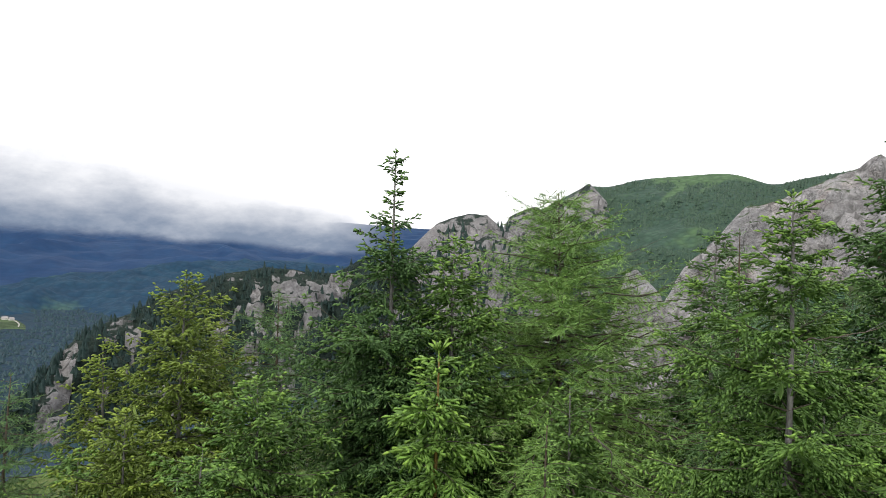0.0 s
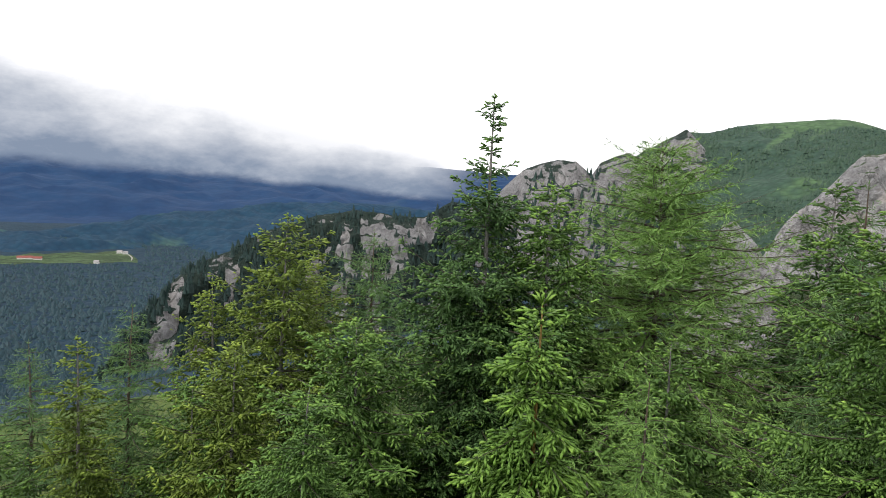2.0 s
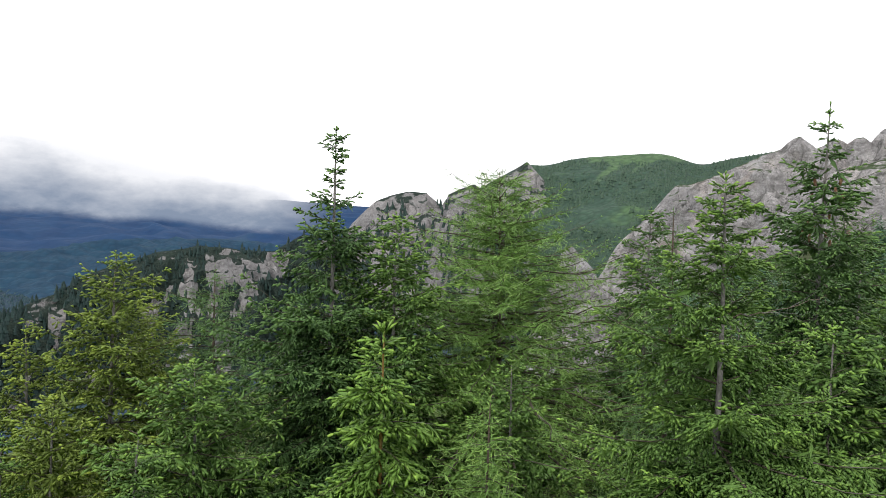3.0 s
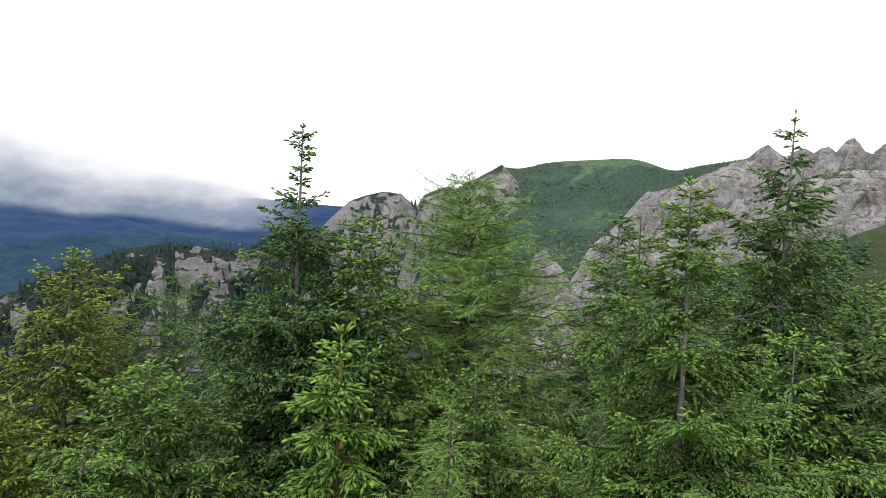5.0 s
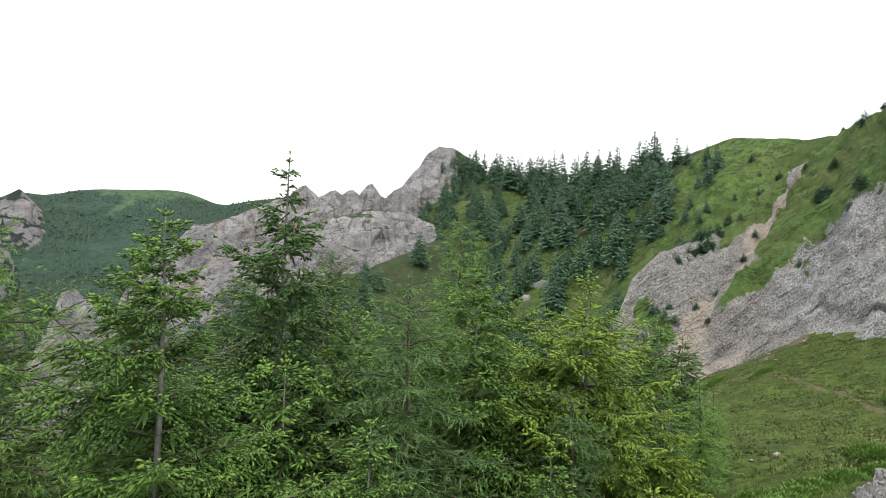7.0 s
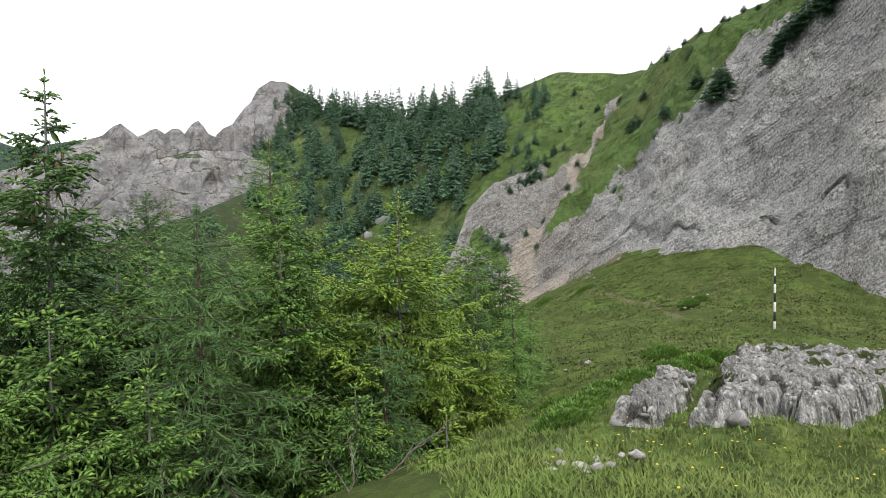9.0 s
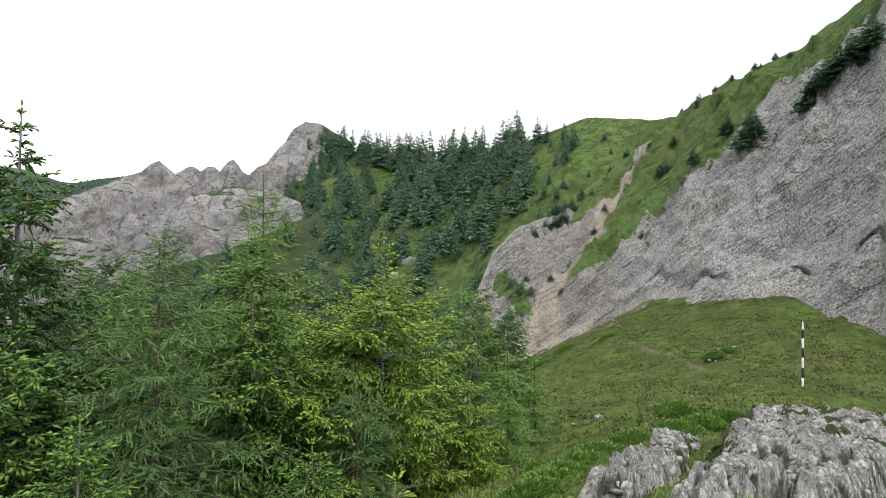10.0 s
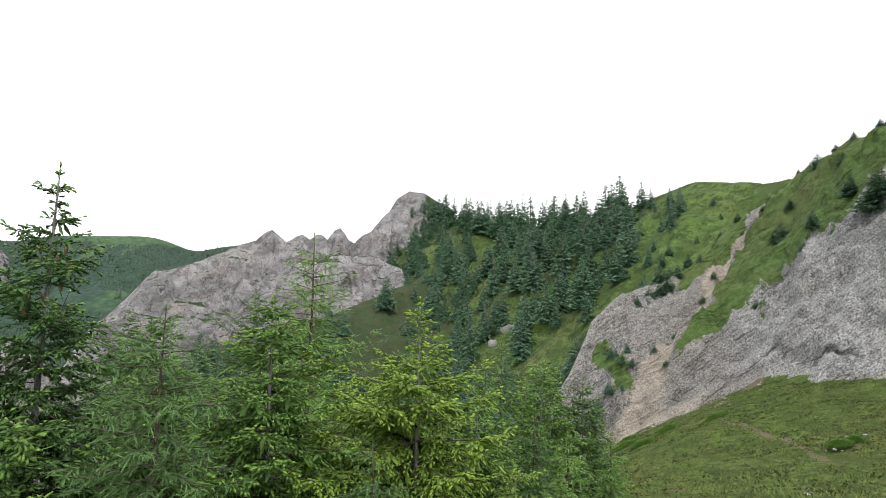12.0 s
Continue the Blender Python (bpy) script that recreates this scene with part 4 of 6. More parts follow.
def conifer_meshes(seed, height, radius, kind="spruce", whorl=0.33, arms=5, fill=1.0, bare=(), leader=0.35, low=0.0, power=0.75, droop=0.35, lop=0.0, gap=None, shoots=6000, top=(0.0, 0.0), dist=12.0, finger=1.0, g=1.0):
    """Trunk, boughs and needles of one conifer that stands at its origin.
    radius: of the crown three metres below its tip; power: its taper; g: coarseness of the sprays; bare: heights without boughs; gap: function of height that thins boughs; low: height of the lowest boughs; lop: lopsided by so much."""
    rng = np.random.default_rng(seed)
    larch = kind == "larch"
    bend = rng.normal(0, 0.02, 2) * height
    zs = np.linspace(0, height, 14)

    def stem(z):
        z = np.asarray(z, float)
        q = z / height
        return np.stack([bend[0] * np.sin(q * 2.6) * 0.5, bend[1] * np.sin(q * 3.1) * 0.5, z], -1)

    trunk_r = 0.0100 * height * (1 - zs / height) ** 0.85 + 0.006
    trunk = tube(stem(zs), trunk_r, 9)
    wood, B, D, L, F, inner_p, inner_d, inner_l, inner_w = [], [], [], [], [], [], [], [], []
    z = height - leader
    side_turn = rng.uniform(0, 6.28)
    while z > low:
        q = 1 - z / height
        reach = radius * min(1.6, (max(0.02, height - z) / 3.0) ** power)
        if height - z < top[0]:
            reach = top[1] * (0.45 + 0.55 * math.sin(3.14 * min(1.0, 0.12 + (height - z) / top[0])))
        k = arms + (1 if q > 0.3 else 0)
        spots = [(z + rng.normal(0, 0.05), 1.0) for _ in range(k)] + [(z + rng.uniform(0.2, 0.8) * whorl, rng.uniform(0.55, 0.85)) for _ in range(max(2, int(k * 0.45)))]
        off = rng.uniform(0, 6.28)
        for i, (bz, scale) in enumerate(spots):
            if any(a < bz < b for a, b in bare) or bz > height - 0.12:
                continue
            if gap is not None and rng.uniform() > gap(bz):
                continue
            turn = off + i * 6.283 / k + rng.normal(0, 0.25)
            l = reach * scale * rng.uniform(0.50, 1.20) * (1 + lop * math.cos(turn - side_turn))
            if l < 0.09:
                l = 0.09
            rise = (0.75 - 1.5 * min(q * 1.6, 1.0) * droop / 0.35 * 0.6) if not larch else (0.38 - 0.6 * min(q * 1.5, 1.0))
            rise += rng.normal(0, 0.08)
            n = max(4, int(l / 0.16))
            s = np.linspace(0, 1, n)
            out = np.array([math.cos(turn), math.sin(turn), 0])
            curve = (rise * s - droop * 0.9 * s ** 2 + (0.34 if not larch else 0.3) * s ** 3 * min(1, l)) * l
            wob = np.cumsum(rng.normal(0, 0.012, (n, 3)), 0) * l
            pts = stem(bz) + out * (s * l)[:, None] + np.array([0, 0, 1.0]) * curve[:, None] + wob
            thin_at = np.unique(np.r_[np.arange(0, n, 2 if n > 5 else 1), n - 1])
            wood.append(tube(pts[thin_at], ((0.003 + 0.008 * l * (1 - s)) * (1.0 if l > 0.3 else 0.8))[thin_at], 3))
            # old inner sprays that make the crown dense and, by their colour, dark inside
            c = max(0, int((l - 0.2) * (11 if not larch else 17)))
            ci = rng.uniform(0.05, 0.62, c) * (n - 1)
            cp = np.stack([np.interp(ci, np.arange(n), pts[:, e]) for e in range(3)], -1)
            inner_p.append(cp)
            inner_d.append(unit(out * 0.7 + np.array([0, 0, -0.35]) + rng.normal(0, 0.55, (c, 3))))
            inner_l.append(rng.uniform(0.14, 0.30, c))
            inner_w.append(np.full(c, 0.012 if larch else 0.020 if dist < 9.5 else 0.030))
            t = unit(np.gradient(pts, axis=0))
            lat = unit(np.cross(t, np.array([0, 0, 1.0])))
            # side twigs
            step = (0.043 if not larch else 0.048) * g / fill
            m = max(2, int(l * 0.95 / step))
            f = np.sort(rng.uniform(0.10 if l > 0.4 else 0.0, 1.0, m))
            idx = f * (n - 1)
            at = np.stack([np.interp(idx, np.arange(n), pts[:, c]) for c in range(3)], -1)
            tt = unit(np.stack([np.interp(idx, np.arange(n), t[:, c]) for c in range(3)], -1))
            ll = unit(np.stack([np.interp(idx, np.arange(n), lat[:, c]) for c in range(3)], -1))
            sg = np.where(np.arange(m) % 2 == 0, 1.0, -1.0)[:, None]
            tl = np.minimum((1 - f) * l * 0.58 + 0.07, 0.46) * rng.uniform(0.6, 1.15, m)
            hang = rng.uniform(-0.25 - 0.75 * min(1, q * 3.0), 0.30, (m, 1)) if not larch else rng.uniform(-1.0, 0.30, (m, 1))
            td = unit(tt * rng.uniform(0.5, 0.9, (m, 1)) + ll * sg + np.array([0, 0, 1.0]) * hang)
            # the older needles of each twig, narrow sprays under its shoots
            if l > 0.3:
                for turn_by in ((-0.16, 0.16) if dist < 13.0 or larch else (0.0,)):
                    inner_p.append(at - np.array([0, 0, 0.012]))
                    inner_d.append(unit(td + np.cross(td, np.array([0, 0, 1.0])) * turn_by + rng.normal(0, 0.06, (m, 3))))
                    inner_l.append(tl * rng.uniform(0.45, 0.8, m) * (0.65 if larch else 1.0))
                    inner_w.append(np.minimum(0.040, tl * 0.13) * rng.uniform(0.6, 1.2, m) * (0.42 if larch else 0.40 if dist < 9.5 else 0.70))
            # shoots along the twigs, and shoots to their sides
            seg = (0.085 if not larch else 0.10) * g ** 0.8
            S = 6
            ss = np.arange(S)
            live = (ss[None] * seg < tl[:, None])
            bow = np.array([0, 0, -0.10 if not larch else 0.05])
            p0 = at[:, None] + td[:, None] * (ss * seg)[None, :, None] + bow * ((ss * seg) ** 2 * 4)[None, :, None]
            d0 = unit(np.repeat(td[:, None], S, 1) + bow * (ss * seg * 8)[None, :, None] + rng.normal(0, 0.08, (m, S, 3)))
            last = live & ~np.concatenate([live[:, 1:], np.zeros((m, 1), bool)], 1)
            young = (smooth01(0.15, 0.8, f) * rng.uniform(0.55, 1.0, m))[:, None] * (0.55 + 0.45 * np.clip(1 + hang * 1.2, 0, 1))
            fr = np.where(last, rng.uniform(0.6, 1.0, (m, S)), rng.uniform(0.1, 0.45, (m, S))) * young
            B.append(p0[live]); D.append(d0[live]); L.append(np.full(live.sum(), seg * 1.1)); F.append(fr[live])
            for sgn in (1, -1):
                use = live & (rng.uniform(0, 1, live.shape) < (0.85 if not larch else 0.55) * min(1.0, fill))
                lat2 = unit(np.cross(d0, np.array([0, 0, 1.0])))
                d2 = unit(d0 * 0.8 + lat2 * sgn * 0.75 + np.array([0, 0, -0.18 if not larch else -0.10]) + rng.normal(0, 0.28 if not larch else 0.35, d0.shape))
                B.append(p0[use]); D.append(d2[use]); L.append(rng.uniform(0.045, 0.085, use.sum()) * g ** 0.8)
                F.append((rng.uniform(0.3, 0.95, live.shape) * young)[use])
            # the bough itself and its tip
            B.append(pts[-1:]); D.append(t[-1:]); L.append(np.array([0.08])); F.append(np.array([0.95]))
        z -= whorl * rng.uniform(0.85, 1.15)
    # leader
    tip = stem(np.linspace(height - leader, height, 5))
    d = unit(np.gradient(tip, axis=0))
    B.append(tip); D.append(d); L.append(np.full(5, leader / 4)); F.append(np.full(5, 0.6))
    k = 5
    a = rng.uniform(0, 6.28) + np.arange(k) * 6.283 / k
    B.append(np.repeat(tip[-2:-1], k, 0)); D.append(unit(np.stack([np.cos(a) * 0.7, np.sin(a) * 0.7, np.full(k, 0.7)], -1))); L.append(rng.uniform(0.06, 0.11, k)); F.append(np.full(k, 0.7))
    B, D, L, F = np.concatenate(B), np.concatenate(D), np.concatenate(L), np.concatenate(F)
    if g == 1.0 and len(B) > shoots * 1.1:
        coarse = min(2.6, (len(B) / shoots) ** 0.62)
        return conifer_meshes(seed, height, radius, kind, whorl, arms, fill, bare, leader, low, power, droop, lop, gap, shoots, top, dist, finger, coarse)
    if len(B) > shoots * 1.25:
        pick = rng.permutation(len(B))[:int(shoots * 1.25)]
        B, D, L, F = B[pick], D[pick], L[pick], F[pick]
    needle = g ** (0.35 if larch else 0.6)
    if larch:
        whip = rng.uniform(0, 1, len(B)) < 0.3
        L = L * np.where(whip, 1.35, 0.95)
        F = np.where(whip, np.maximum(F, 0.6), F * 0.45)
        v, f, fr = brushes(rng, B, D, L, F, 2, 0.045 * needle, 0.009 * needle, 0.95, np.where(whip, 0.0044, 0.0072) * needle)
    else:
        v, f, fr = brushes(rng, B, D, L * 1.05 * finger, F, 0, 0.030 * needle, 0.012 * needle, 0.95, 0.0150 * needle * finger ** 0.5, blunt=True)
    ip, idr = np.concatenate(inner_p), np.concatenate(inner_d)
    # inner sprays: old-needle dark, which puts the crown's inner shade into colour
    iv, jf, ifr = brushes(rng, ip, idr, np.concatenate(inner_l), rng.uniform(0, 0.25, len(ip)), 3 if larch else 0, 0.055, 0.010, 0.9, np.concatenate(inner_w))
    v, f, fr = np.concatenate([v, iv]), np.concatenate([f, jf + len(v)]), np.concatenate([fr, ifr])
    wv, wf = joined(wood)
    return trunk, (wv, wf), (v, f, fr)


def conifer(name, x, y, tip_z, radius, leaves, bark_mat, label, seed, lean=(0, 0), base=None, group="", **how):
    z0 = ground_z(x, y) - 0.15 if base is None else base
    height = tip_z - z0
    far = math.hypot(x - 1.5, y)
    how["low"] = max(how.get("low", 0.0), (1.4 - 0.47 * far) - z0)
    if name == "spruce":
        how.setdefault("finger", 1.3 if far < 9.5 else 1.1 if far < 13.5 else 1.0)
    how.setdefault("shoots", int(min(16000, max(4500, (900 if far < 9.5 else 750) * (height - how["low"]) * radius * 1.1))))
    trunk, wood, crown = conifer_meshes(seed, height, radius * 1.13, dist=far, **how)
    root = tagged(new(name), label, "larch tree" if name == "larch" else "spruce tree", group)
    root.matrix_world = pose(x, y, z0, lean[0], lean[1], 0)
    part("trunk", mesh_of("trunk", *trunk, bark_mat), root)
    tagged(part("bough_wood", mesh_of("bough_wood", *wood, BOUGH), root), kind="stuff")
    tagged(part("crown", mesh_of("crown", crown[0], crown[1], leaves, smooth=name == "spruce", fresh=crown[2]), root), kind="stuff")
    return root


def thin(*bands):
    """Boughs kept with this chance between these heights (from, to, chance)."""
    def keep(z):
        for a, b, c in bands:
            if a < z < b:
                return c
        return 1.0
    return keep


# the tall spruce with the bare top
zg = ground_z(-0.95, 12.3) - 0.15
ht = 3.40 - zg
conifer("spruce", -0.95, 12.3, 3.40, 1.1, SPRUCE_DARK, BARK_GREY, "tall dark green spruce with a bare thin top", 11, whorl=0.21, arms=4, leader=0.2, low=0.6, power=1.25, droop=0.32, shoots=19000,
        bare=((ht - 1.38, ht - 1.12), (ht - 0.16, ht)), top=(1.12, 0.20), fill=1.2, finger=1.0, lop=0.12, gap=thin((ht - 1.12, ht, 0.88), (ht - 1.8, ht - 1.38, 0.5), (ht - 3.6, ht - 1.8, 0.68)))
# foreground young spruce
conifer("spruce", 0.0, 6.55, 0.60, 1.45, SPRUCE_YOUNG, BARK_YOUNG, "young bright green spruce with fresh curled shoots", 12, finger=1.8, shoots=8000, gap=thin((0, 9, 0.75)), whorl=0.24, leader=0.18, low=0.3, power=1.0, droop=0.45, arms=5)
# the big larch
conifer("larch", 2.45, 14.7, 2.95, 3.0, LARCH, BARK_BROWN, "broad feathery light green larch", 13, kind="larch", shoots=52000, whorl=0.27, arms=9, leader=0.3, low=0.8, power=0.70, droop=0.25, fill=0.9)
# spruces to its right
h2 = 2.30 - ground_z(3.62, 6.85) + 0.15
conifer("spruce", 3.62, 6.85, 2.30, 1.45, SPRUCE, BARK_GREY, "slender green spruce with a bare grey stretch of trunk", 14, whorl=0.32, leader=0.2, low=0.2, power=0.9, droop=0.28, finger=1.25, shoots=23000, lop=0.25, gap=thin((h2 - 1.95, h2 - 1.0, 0.45), (h2 - 2.3, h2 - 1.95, 0.7)))
conifer("spruce", 6.45, 15.3, 2.25, 1.5, SPRUCE_DARK, BARK_GREY, "dark spruce standing behind the larch", 15, whorl=0.42, leader=0.3, low=0.8, power=0.7)
h3 = 3.75 - ground_z(7.0, 9.9) + 0.15
tall_spruce = conifer("spruce", 7.0, 9.9, 3.75, 1.15, SPRUCE_DARK, BARK_GREY, "tall dark spruce with brown cones near its top", 16, whorl=0.32, leader=0.4, low=0.8, power=0.8, top=(1.0, 0.22), fill=1.25, finger=1.0, shoots=21000, gap=thin((h3 - 1.0, h3, 0.88), (h3 - 1.3, h3 - 1.0, 0.25), (h3 - 3.4, h3 - 1.3, 0.75)))
CONE_BROWN = bark("cone_scales", (0.16, 0.085, 0.045), (0.28, 0.17, 0.10))
CONE = mesh_of("cone", *tube([(0, 0, 0), (0, 0, -0.025), (0, 0, -0.07), (0, 0, -0.12), (0, 0, -0.145)], (0.006, 0.022, 0.026, 0.018, 0.004), 7), CONE_BROWN)


def hang_cones(tree, tip, count, seed, reach):
    """Brown cones under the upper boughs of a spruce; tip: the height of its tip over its foot."""
    r = random.Random(seed)
    for _ in range(count):
        down, turn = r.uniform(1.1, 2.2), r.uniform(0, 360)
        ob = part("cone", CONE, tree, "brown hanging cone")
        ob.matrix_basis = pose(math.cos(turn) * reach * down * 0.5, math.sin(turn) * reach * down * 0.5, tip - down, r.uniform(-12, 12), r.uniform(-12, 12), turn)


hang_cones(tall_spruce, h3, 16, 5, 0.34)
conifer("larch", 4.75, 10.6, 2.05, 1.0, LARCH_BLUE, BARK_BROWN, "thin young larch among the spruces", 17, kind="larch", whorl=0.34, arms=5, leader=0.3, low=0.5, power=0.75, fill=0.8)
# the left group
conifer("spruce", -5.4, 13.9, 0.90, 1.7, SPRUCE_OLIVE, BARK_GREY, "yellow-green spruce with a pointed top", 18, whorl=0.36, leader=0.3, low=0.5, power=0.72)
conifer("larch", -3.8, 15.4, 0.55, 2.06, LARCH_BLUE, BARK_BROWN, "dull green feathery larch between two spruces", 19, kind="larch", whorl=0.32, arms=6, leader=0.3, low=0.8, power=0.72, fill=0.85)
conifer("spruce", -5.75, 17.2, 0.0, 1.06, SPRUCE_OLIVE, BARK_GREY, "small thin spruce behind the yellow-green one", 20, whorl=0.36, power=0.72, leader=0.3, low=1.0)
conifer("spruce", -7.2, 14.0, -0.70, 1.18, SPRUCE_OLIVE, BARK_GREY, "thin yellowish spruce on the slope edge", 21, whorl=0.4, power=0.72, leader=0.3, low=1.0, gap=thin((4.5, 6.0, 0.65)))
conifer("larch", -8.1, 12.5, -1.05, 1.47, LARCH_BLUE, BARK_BROWN, "small feathery larch on the slope edge", 22, kind="larch", whorl=0.3, arms=6, power=0.72, leader=0.25, low=0.5, fill=0.85)
conifer("spruce", -7.7, 10.2, -1.2, 0.89, SPRUCE_OLIVE, BARK_GREY, "small yellow-green spruce low on the slope", 23, whorl=0.3, power=0.72, leader=0.2, low=0.3)
conifer("larch", -10.8, 12.8, -2.1, 1.53, LARCH_BLUE, BARK_BROWN, "low feathery larch at the wood's edge", 24, kind="larch", whorl=0.3, arms=6, power=0.72, leader=0.25, low=0.5, fill=0.8)
conifer("spruce", 0.2, 12.6, 1.85, 1.59, SPRUCE, BARK_GREY, "green spruce close beside the tall dark one", 25, whorl=0.36, leader=0.25, low=0.8, power=0.72)
conifer("spruce", -2.6, 7.4, -0.75, 1.18, SPRUCE, BARK_GREY, "young spruce at the wood's edge", 26, whorl=0.28, leader=0.15, low=0.2, power=0.72)
conifer("spruce", -2.9, 10.4, -0.55, 2.01, SPRUCE, BARK_GREY, "bushy green spruce in the wood's first row", 27, whorl=0.34, leader=0.2, low=0.3, power=0.72)
conifer("spruce", -5.0, 10.6, -1.2, 1.77, SPRUCE_OLIVE, BARK_GREY, "bushy yellow-green spruce in the first row", 28, whorl=0.34, leader=0.2, low=0.3, power=0.72)
conifer("larch", 1.25, 7.4, -0.35, 0.89, LARCH, BARK_BROWN, "small pale larch beside the young spruce", 29, kind="larch", whorl=0.24, arms=6, leader=0.25, low=0.2, power=0.72)
# the right group
conifer("larch", 11.8, 10.4, 3.35, 1.55, LARCH, BARK_BROWN, "light green larch with a slim pointed top", 30, kind="larch", whorl=0.30, arms=6, leader=0.5, low=0.6, power=0.8, fill=0.95)
conifer("larch", 7.5, 7.3, 1.75, 1.7, LARCH_BLUE, BARK_BROWN, "dull feathery larch with a bare brown trunk", 31, kind="larch", whorl=0.28, arms=7, leader=0.2, low=0.4, power=0.65, fill=0.95, gap=thin((2.6, 4.4, 0.75)))
h4 = 1.95 - ground_z(10.9, 6.4) + 0.15
conifer("spruce", 10.9, 6.4, 1.95, 2.0, SPRUCE_YELLOW, BARK_GREY, "bright yellow-green spruce with a thin leader", 32, shoots=17000, whorl=0.34, leader=0.3, low=0.3, power=0.65, top=(0.75, 0.17), gap=thin((h4 - 1.0, h4 - 0.75, 0.35)), lop=0.2)
conifer("spruce", 8.95, 7.3, 1.9, 1.35, SPRUCE, BARK_GREY, "bushy green spruce between two larches", 33, shoots=13000, whorl=0.30, leader=0.25, low=0.2, power=0.7)
conifer("larch", 13.7, 5.6, -0.15, 1.0, LARCH, BARK_BROWN, "small pale larch at the edge of the meadow", 34, kind="larch", whorl=0.26, arms=6, leader=0.25, low=0.1, power=0.72)
conifer("larch", 14.8, 7.0, 0.0, 1.12, LARCH_BLUE, BARK_BROWN, "bluish young larch at the edge of the meadow", 35, kind="larch", whorl=0.28, arms=6, leader=0.25, low=0.1, power=0.72)
conifer("spruce", 6.0, 6.3, -0.05, 1.12, SPRUCE, BARK_GREY, "low green spruce under the larch", 36, whorl=0.28, leader=0.15, low=0.1, power=0.72)
conifer("spruce", 8.0, 5.1, -0.55, 1.06, SPRUCE, BARK_GREY, "low bushy spruce in the thicket", 37, whorl=0.26, leader=0.15, low=0.1, power=0.72)
conifer("spruce", 7.3, 3.35, -0.45, 0.89, SPRUCE_YELLOW, BARK_GREY, "low bright spruce at the foot of the thicket", 38, whorl=0.26, leader=0.12, low=0.05, power=0.72)
conifer("larch", 5.2, 5.0, -0.55, 0.94, LARCH_BLUE, BARK_BROWN, "low feathery larch in the thicket", 39, kind="larch", whorl=0.26, arms=6, leader=0.15, low=0.1, power=0.72)
conifer("spruce", 12.4, 8.3, 0.9, 1.42, SPRUCE, BARK_GREY, "green spruce deeper in the thicket", 40, whorl=0.34, power=0.72, leader=0.25, low=0.4)
conifer("spruce", 9.5, 12.2, 1.6, 1.77, SPRUCE_DARK, BARK_GREY, "dark spruce deep in the thicket", 41, whorl=0.4, power=0.72, leader=0.25, low=0.6)
conifer("spruce", 14.8, 26.6, 1.7, 2.12, SPRUCE_DARK, BARK_GREY, "dark spruce farther down the slope", 42, whorl=0.5, power=0.72, leader=0.4, low=1.0, fill=0.7)
conifer("spruce", 24.2, 32.5, 3.2, 2.6, SPRUCE_DARK, BARK_GREY, "dark pointed spruce before the cliff", 43, whorl=0.55, power=0.72, leader=0.4, low=1.0, fill=0.65)
conifer("spruce", 1.9, 9.6, -0.3, 1.65, SPRUCE, BARK_GREY, "bushy spruce below the big larch", 44, whorl=0.34, leader=0.2, low=0.3, power=0.72)
conifer("spruce", 4.9, 8.3, 0.3, 1.3, SPRUCE, BARK_GREY, "green spruce crowded beside the slender one", 45, whorl=0.34, leader=0.2, low=0.3, power=0.72)

# by the edge of the terrace
conifer("spruce", 15.8, 7.5, 0.92, 1.15, SPRUCE, BARK_GREY, "slim green spruce beside the terrace", 46, whorl=0.34, leader=0.3, low=0.1, power=0.7)
conifer("larch", 14.5, 8.0, 1.0, 1.2, LARCH, BARK_BROWN, "slim light green larch beside the terrace", 47, kind="larch", whorl=0.3, arms=6, leader=0.4, low=0.1, power=0.75)
conifer("spruce", 17.2, 8.2, 0.3, 1.2, SPRUCE_DARK, BARK_GREY, "dark bushy spruce beside the terrace", 48, whorl=0.34, leader=0.25, low=0.1, power=0.65)
conifer("spruce", 12.9, 6.9, 0.35, 1.4, SPRUCE, BARK_GREY, "bushy spruce behind the yellow-green one", 49, whorl=0.34, leader=0.25, low=0.1, power=0.65)
conifer("larch", 18.6, 9.2, 0.1, 1.2, LARCH_BLUE, BARK_BROWN, "dull bushy larch beside the terrace", 50, kind="larch", whorl=0.3, arms=6, leader=0.25, low=0.1, power=0.65)
conifer("spruce", 8.6, 10.0, 1.1, 1.6, SPRUCE, BARK_GREY, "bushy spruce filling the thicket", 51, whorl=0.34, leader=0.25, low=0.3, power=0.62)
conifer("larch", 10.6, 8.8, 1.2, 1.5, LARCH, BARK_BROWN, "bushy light green larch in the thicket", 52, kind="larch", whorl=0.32, arms=6, leader=0.25, low=0.3, power=0.62)
conifer("spruce", 13.4, 9.4, 1.0, 1.6, SPRUCE_DARK, BARK_GREY, "dark bushy spruce in the thicket", 53, whorl=0.34, leader=0.25, low=0.3, power=0.62)
conifer("spruce", 6.0, 8.2, 0.5, 1.4, SPRUCE, BARK_GREY, "bushy spruce crowded in the thicket", 54, whorl=0.34, leader=0.25, low=0.3, power=0.62)
conifer("larch", 9.6, 5.9, 0.1, 1.2, LARCH_BLUE, BARK_BROWN, "dull bushy larch in the thicket", 55, kind="larch", whorl=0.3, arms=6, leader=0.25, low=0.2, power=0.62)
conifer("spruce", 12.0, 5.4, -0.5, 1.2, SPRUCE_YELLOW, BARK_GREY, "low bushy yellow-green spruce", 56, whorl=0.3, leader=0.2, low=0.1, power=0.62)
